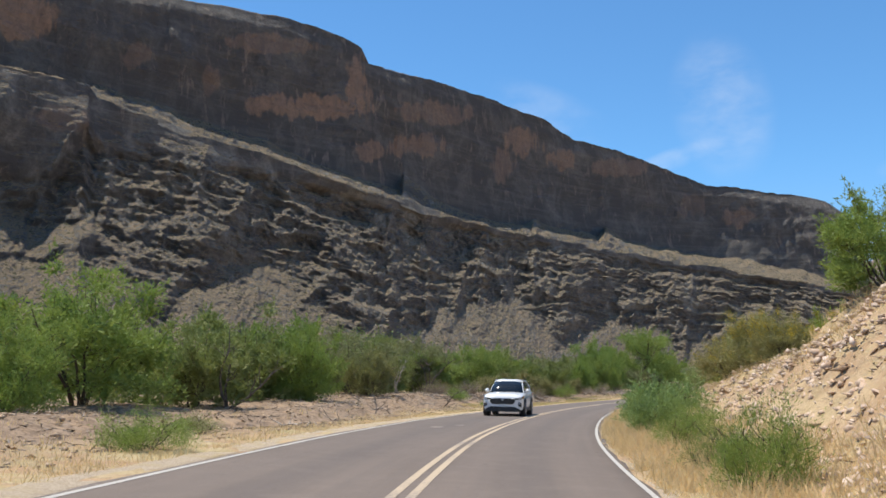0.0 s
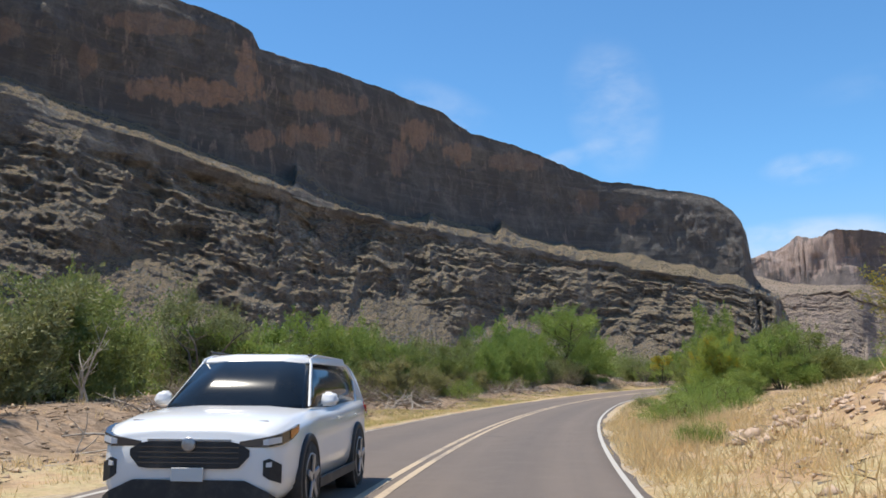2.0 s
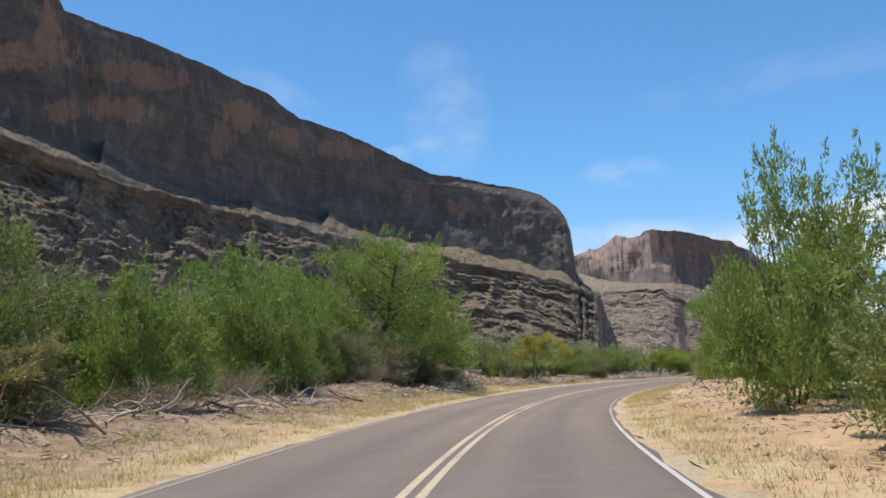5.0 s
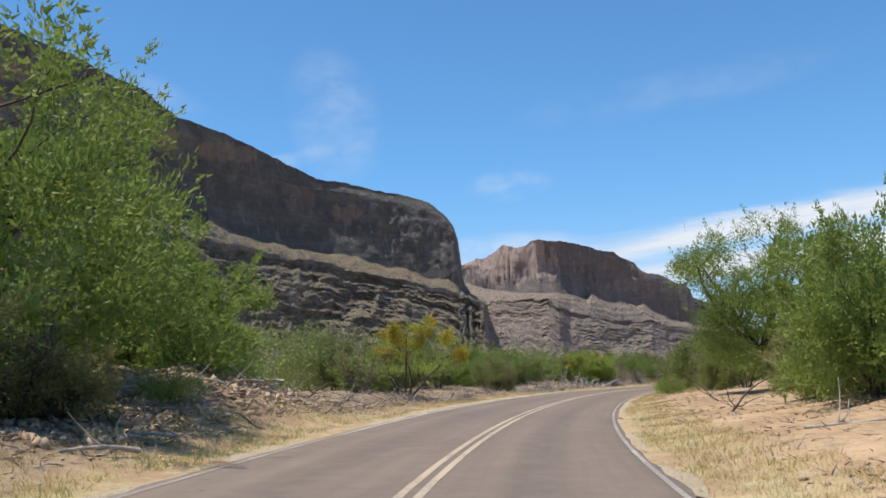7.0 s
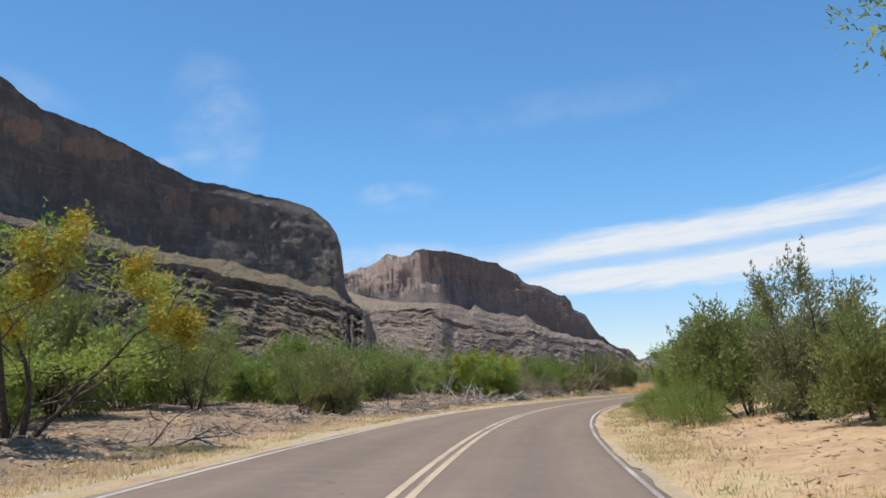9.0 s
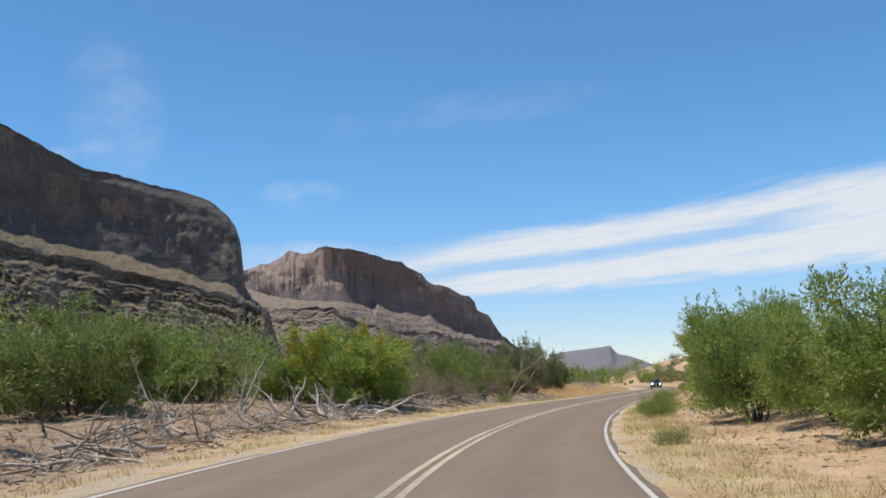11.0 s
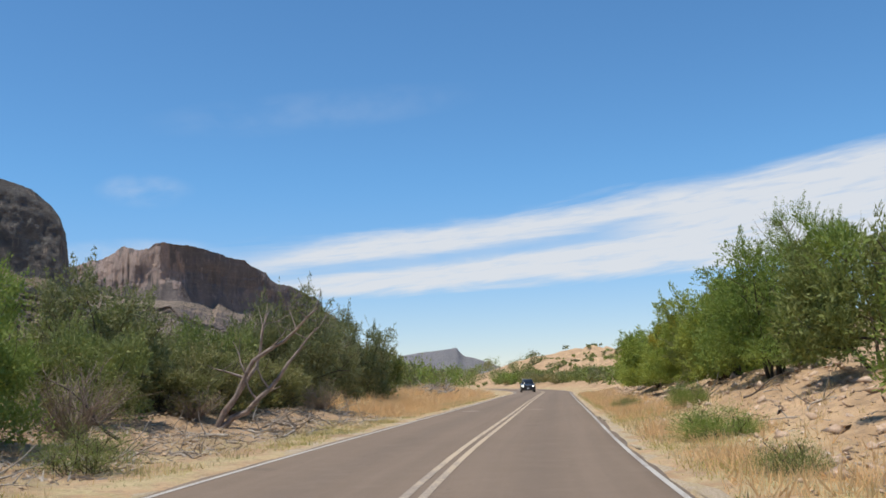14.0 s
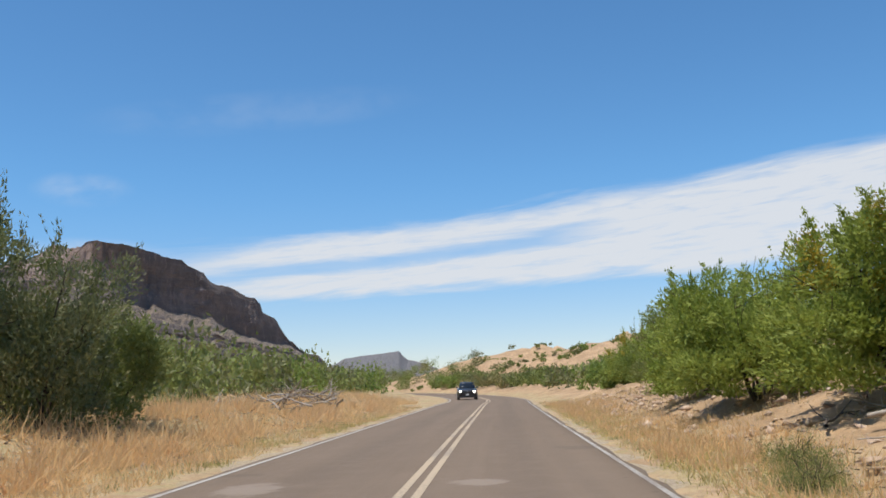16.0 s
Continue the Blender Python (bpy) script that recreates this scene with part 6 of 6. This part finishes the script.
def loft(name, sections, mat, parent, label="", crease=True):
    """A skin over cross sections (lists of points from the sill over the roof to the other sill), closed at both ends."""
    bm = bmesh.new()
    rings = [[bm.verts.new(p) for p in sec] for sec in sections]
    for a, b in zip(rings, rings[1:]):
        for i in range(len(a) - 1):
            bm.faces.new((a[i], a[i + 1], b[i + 1], b[i]))
        bm.faces.new((a[-1], a[0], b[0], b[-1]))
    bm.faces.new(rings[0][::-1])
    bm.faces.new(rings[-1])
    bmesh.ops.recalc_face_normals(bm, faces=bm.faces)
    bmesh.ops.bevel(bm, geom=[e for e in bm.edges if e.is_manifold and e.calc_face_angle(0) > 0.5], offset=0.025, segments=2, affect="EDGES", clamp_overlap=True)
    for f in bm.faces:
        f.smooth = True
    return part(name, bm, mat, parent, label)


def slab(name, pts, thick, mat, parent, label=""):
    """A flat shape given by its corners, with thickness along its normal and softened edges."""
    bm = bmesh.new()
    f = bm.faces.new([bm.verts.new(p) for p in pts])
    f.normal_update()
    g = bmesh.ops.extrude_face_region(bm, geom=[f])
    n = f.normal.copy()
    for v in g["geom"]:
        if isinstance(v, bmesh.types.BMVert):
            v.co -= n * thick
    bmesh.ops.recalc_face_normals(bm, faces=bm.faces)
    bmesh.ops.bevel(bm, geom=list(bm.edges), offset=min(0.012, thick * 0.3), segments=1, affect="EDGES", clamp_overlap=True)
    return part(name, bm, mat, parent, label)


def wrap(name, pts, mat, parent, label=""):
    """A thin shell that follows the car's skin: (x, y, lower z, upper z) along it."""
    bm = bmesh.new()
    ring = [[bm.verts.new((x * k, y + d, z)) for x, y, z0, z1 in pts for z in (z0, z1)] for k, d in ((1.0, 0.0), (0.96, 0.05))]
    n = len(pts)
    for v, flip in ((ring[0], 1), (ring[1], -1)):
        for i in range(n - 1):
            bm.faces.new([v[2 * i], v[2 * i + 2], v[2 * i + 3], v[2 * i + 1]][::flip])
    edge = [2 * i for i in range(n)] + [2 * i + 1 for i in reversed(range(n))]
    for a, b in zip(edge, edge[1:] + edge[:1]):
        bm.faces.new((ring[0][a], ring[1][a], ring[1][b], ring[0][b]))
    bmesh.ops.recalc_face_normals(bm, faces=bm.faces)
    return part(name, bm, mat, parent, label)


def turned(name, profile, mat, parent, m, label="", n=28):
    """A body of revolution about the x axis: (x, radius) pairs."""
    bm = bmesh.new()
    rings = [[bm.verts.new(m @ Vector((x, r * math.cos(2 * math.pi * k / n), r * math.sin(2 * math.pi * k / n)))) for k in range(n)] for x, r in profile]
    for a, b in zip(rings, rings[1:]):
        for k in range(n):
            bm.faces.new((a[k], a[(k + 1) % n], b[(k + 1) % n], b[k]))
    for ring in (rings[0], rings[-1]):
        if (ring[0].co - ring[n // 2].co).length > 0.01:
            bm.faces.new(ring)
    bmesh.ops.recalc_face_normals(bm, faces=bm.faces)
    for f in bm.faces:
        f.smooth = True
    return part(name, bm, mat, parent, label)


def sedan_section(y, w, bot, belt, top, tw):
    """Half of a cross section mirrored: sill, flank, shoulder and crown at y metres from the nose."""
    half = [(w * 0.86, bot), (w * 0.97, bot + 0.12), (w, bot + 0.32), (w * 0.985, belt - 0.1), (w * 0.95, belt), (tw, top - 0.03), (tw * 0.5, top)]
    return [(-x, y, z) for x, z in half] + [(x, y, z) for x, z in half[::-1]]


def suv(label, body_mat, L=4.95, W=0.965, roof=1.73, lights=False):
    """A mid-size SUV, nose at y = 0, driving towards -y."""
    car = new("suv")
    k = L / 4.95
    body = loft("body", [sedan_section(y * k, w, b, bl, t, tw) for y, w, b, bl, t, tw in (
        (0.0, 0.78, 0.3, 0.82, 0.88, 0.62), (0.06, 0.88, 0.24, 0.88, 0.96, 0.7), (0.22, 0.94, 0.22, 0.95, 1.02, 0.75), (0.6, 0.965, 0.24, 1.0, 1.08, 0.78),
        (1.2, 0.965, 0.25, 1.04, 1.12, 0.78), (1.55, 0.965, 0.25, 1.06, 1.14, 0.8), (2.6, 0.96, 0.25, 1.07, 1.12, 0.82), (3.8, 0.965, 0.26, 1.12, 1.16, 0.82),
        (4.5, 0.955, 0.3, 1.14, 1.17, 0.8), (4.82, 0.9, 0.36, 1.1, 1.14, 0.72), (4.95, 0.78, 0.44, 0.98, 1.02, 0.62))], body_mat, car)
    # cabin of dark glass under a painted roof
    cab = ((1.35, 0.8, 1.08, 0.8, 1.13), (2.05, 0.83, 1.08, 0.66, roof - 0.13), (2.4, 0.84, 1.08, 0.63, roof - 0.05), (3.2, 0.84, 1.1, 0.63, roof - 0.03), (4.1, 0.83, 1.12, 0.62, roof - 0.08), (4.62, 0.8, 1.13, 0.6, roof - 0.16), (4.85, 0.78, 1.12, 0.7, 1.2))
    loft("cabin_glass", [[(-wb, y * k, zb), (-(wb * 0.55 + wt * 0.45), y * k, zb * 0.5 + zt * 0.5), (-wt, y * k, zt), (-wt * 0.5, y * k, zt + 0.03), (wt * 0.5, y * k, zt + 0.03), (wt, y * k, zt),
                      (wb * 0.55 + wt * 0.45, y * k, zb * 0.5 + zt * 0.5), (wb, y * k, zb)] for y, wb, zb, wt, zt in cab], car_glass, car, "dark tinted windows")
    loft("roof", [[(-wt - 0.02, y * k, z - 0.03), (-wt, y * k, z + 0.025), (-wt * 0.5, y * k, z + 0.05), (wt * 0.5, y * k, z + 0.05), (wt, y * k, z + 0.025), (wt + 0.02, y * k, z - 0.03)]
                  for y, wt, z in ((2.12, 0.64, roof - 0.105), (2.4, 0.64, roof - 0.045), (3.2, 0.64, roof - 0.025), (4.1, 0.63, roof - 0.075), (4.72, 0.6, roof - 0.15))], body_mat, car)
    for sx in (-1, 1):
        bars = (((1.42, 0.81, 1.12), (2.12, 0.655, roof - 0.1), 0.075), ((4.8, 0.8, 1.14), (4.6, 0.62, roof - 0.15), 0.1))
        for (y0, x0, z0), (y1, x1, z1), wd in bars:
            slab("pillar", [(sx * (x0 + 0.012), y0 * k, z0), (sx * (x0 + 0.012), (y0 + wd) * k, z0), (sx * (x1 + 0.012), (y1 + wd) * k, z1), (sx * (x1 + 0.012), y1 * k, z1)], 0.03, body_mat if wd > 0.072 else car_black, car)
        mirror = loft("mirror", [[(sx * (0.9 + a), (1.72 + b) * k, 1.12 + c * h) for a, h in ((0.0, 0), (0.02, 1), (0.14, 1), (0.2, 0.7), (0.2, 0.2), (0.12, 0))] for b, c in ((0, 0.1), (0.05, 0.17), (0.14, 0.15))], body_mat, car)
        lamp = wrap("headlight", [(sx * 0.5, -0.02, 0.77, 0.82), (sx * 0.79, -0.015, 0.77, 0.87), (sx * 0.9, 0.07, 0.79, 0.9), (sx * 0.955, 0.24, 0.83, 0.94), (sx * 0.972, 0.46, 0.9, 0.97)], car_smoke, car, "dark swept-back headlight")
        wrap("lens", [(sx * 0.74, -0.03, 0.79, 0.84), (sx * 0.79, -0.025, 0.79, 0.85), (sx * 0.9, 0.06, 0.81, 0.87)], car_lamp, lamp, "clear lamp lens")
        wrap("indicator", [(sx * 0.952, 0.2, 0.84, 0.92), (sx * 0.978, 0.4, 0.9, 0.95)], car_amber, lamp, "amber indicator")
        if lights:
            turned("beam", [(0.0, 0.10), (0.03, 0.10), (0.05, 0.06)], lamp_on, lamp, pose(sx * 0.68, -0.06, 0.82, 0, 0, -90), "lit headlight")
        fog = wrap("fog_lamp", [(sx * 0.74, -0.012, 0.5, 0.64), (sx * 0.8, 0.0, 0.46, 0.66), (sx * 0.9, 0.075, 0.42, 0.6)], car_black, car)
        wrap("fog_lens", [(sx * 0.77, -0.02, 0.58, 0.62), (sx * 0.82, 0.005, 0.58, 0.63)], car_lamp, fog, "small clear fog lamp")
        slab("tail_light", [(sx * 0.62, 4.94 * k, 0.98), (sx * 0.9, 4.84 * k, 0.98), (sx * 0.88, 4.86 * k, 1.12), (sx * 0.62, 4.94 * k, 1.08)], 0.05, car_red, car, "red tail light")
        slab("rear_quarter", [(sx * 0.865, 4.08 * k, 1.1), (sx * 0.835, 4.9 * k, 1.08), (sx * 0.735, 4.8 * k, 1.42), (sx * 0.655, 4.62 * k, roof - 0.13), (sx * 0.665, 4.0 * k, roof - 0.06), (sx * 0.7, 4.28 * k, roof - 0.18), (sx * 0.745, 4.45 * k, 1.42), (sx * 0.8, 4.36 * k, 1.22)], 0.035, body_mat, car)
        slab("cant_rail", [(sx * 0.672, 2.1 * k, roof - 0.12), (sx * 0.69, 2.5 * k, roof - 0.12), (sx * 0.69, 4.15 * k, roof - 0.13), (sx * 0.65, 4.15 * k, roof - 0.02), (sx * 0.645, 2.5 * k, roof - 0.0), (sx * 0.65, 2.15 * k, roof - 0.05)], 0.03, body_mat, car)
        slab("side_lamp", [(sx * 0.972, 4.46 * k, 1.07), (sx * 0.93, 4.86 * k, 1.07), (sx * 0.93, 4.86 * k, 0.93), (sx * 0.965, 4.6 * k, 0.97)], 0.03, car_red, car, "red tail light")
        slab("sill", [(sx * 0.975, 1.35 * k, 0.24), (sx * 0.975, 3.5 * k, 0.24), (sx * 0.985, 3.5 * k, 0.36), (sx * 0.985, 1.35 * k, 0.36)], 0.03, car_black, car)
        for y0 in (1.62, 2.75):
            slab("door_handle", [(sx * 0.985, (y0 + 0.75) * k, 0.95), (sx * 0.985, (y0 + 0.97) * k, 0.95), (sx * 0.985, (y0 + 0.97) * k, 0.98), (sx * 0.985, (y0 + 0.75) * k, 0.98)], 0.02, body_mat, car)
        for y0 in (0.95, 3.85):
            m = pose(sx * 0.84, y0 * k, 0.385, 0, 0, 0 if sx > 0 else 180)
            turned("wheel_arch", [(-0.1, 0.47), (0.142, 0.47), (0.155, 0.45), (0.155, 0.40), (0.05, 0.39)], car_black, car, m)
            wheel = turned("wheel", [(-0.12, 0.3), (-0.12, 0.36), (-0.1, 0.385), (0.1, 0.385), (0.125, 0.36), (0.12, 0.27)], car_rubber, car, m @ pose(0.035, 0, 0), "black tyre")
            turned("rim", [(0.06, 0.275), (0.10, 0.27), (0.105, 0.25), (0.07, 0.22), (0.08, 0.07), (0.1, 0.05), (0.1, 0.0)], car_rim, wheel, m @ pose(0.055, 0, 0), "alloy rim", 20)
            for q in range(5):
                a = 2 * math.pi * q / 5
                mm = m @ pose(0.055, 0, 0, math.degrees(a))
                slab("spoke", [mm @ Vector(v) for v in ((0.098, -0.05, 0.04), (0.098, 0.05, 0.04), (0.108, 0.035, 0.25), (0.108, -0.035, 0.25))], 0.03, car_rim, wheel)
    grille = wrap("grille", [(-0.6, -0.015, 0.68, 0.74), (-0.5, -0.025, 0.57, 0.8), (-0.4, -0.03, 0.56, 0.82), (0.4, -0.03, 0.56, 0.82), (0.5, -0.025, 0.57, 0.8), (0.6, -0.015, 0.68, 0.74)], car_black, car, "black front grille")
    for z in (0.61, 0.66, 0.71, 0.76):
        wrap("grille_bar", [(-0.5, -0.035, z, z + 0.012), (0.5, -0.035, z, z + 0.012)], car_smoke, grille)
    wrap("lower_grille", [(-0.88, 0.04, 0.23, 0.28), (-0.8, -0.01, 0.22, 0.34), (-0.56, -0.02, 0.22, 0.45), (0.56, -0.02, 0.22, 0.45), (0.8, -0.01, 0.22, 0.34), (0.88, 0.04, 0.23, 0.28)], car_black, car, "black lower air intake")
    wrap("chrome_strip", [(-0.42, -0.034, 0.82, 0.84), (0.42, -0.034, 0.82, 0.84)], car_rim, grille, "chrome strip")
    badge = turned("badge", [(0.0, 0.07), (0.015, 0.07), (0.02, 0.05)], car_rim, car, pose(0, -0.04, 0.79, 0, 0, -90), "plain round badge")
    plate = slab("number_plate", [(-0.16, -0.05, 0.44), (0.16, -0.05, 0.44), (0.16, -0.05, 0.57), (-0.16, -0.05, 0.57)], 0.012, car_plate, car, "pale number plate")
    slab("plate_bar", [(-0.11, -0.054, 0.485), (0.11, -0.054, 0.485), (0.11, -0.054, 0.525), (-0.11, -0.054, 0.525)], 0.004, car_black, plate)
    slab("hood_seam", [(-0.7, 0.27, 1.0), (0.7, 0.27, 1.0), (0.7, 0.285, 1.003), (-0.7, 0.285, 1.003)], 0.01, car_black, car)
    for sx in (-1, 1):
        slab("roof_rail", [(sx * 0.6, 2.3 * k, roof + 0.01), (sx * 0.6, 4.0 * k, roof - 0.03), (sx * 0.63, 4.0 * k, roof - 0.03), (sx * 0.63, 2.3 * k, roof + 0.01)], 0.03, car_black, car)
    return tagged(car, label, "car")


def park(car, s, lat):
    x, y = at(s, lat)
    car.matrix_basis = pose(float(x), float(y), float(bank_at(s) * lat) + 0.003, 0, -math.degrees(math.atan(float(bank_at(s)))), heading(s))


park(suv("white mid-size SUV with tinted windows on the road", car_white), 43.6, -2.8)
park(suv("dark SUV with lit headlights on the road", car_dark, 4.6, 0.93, 1.72, True), 364, -3.3)
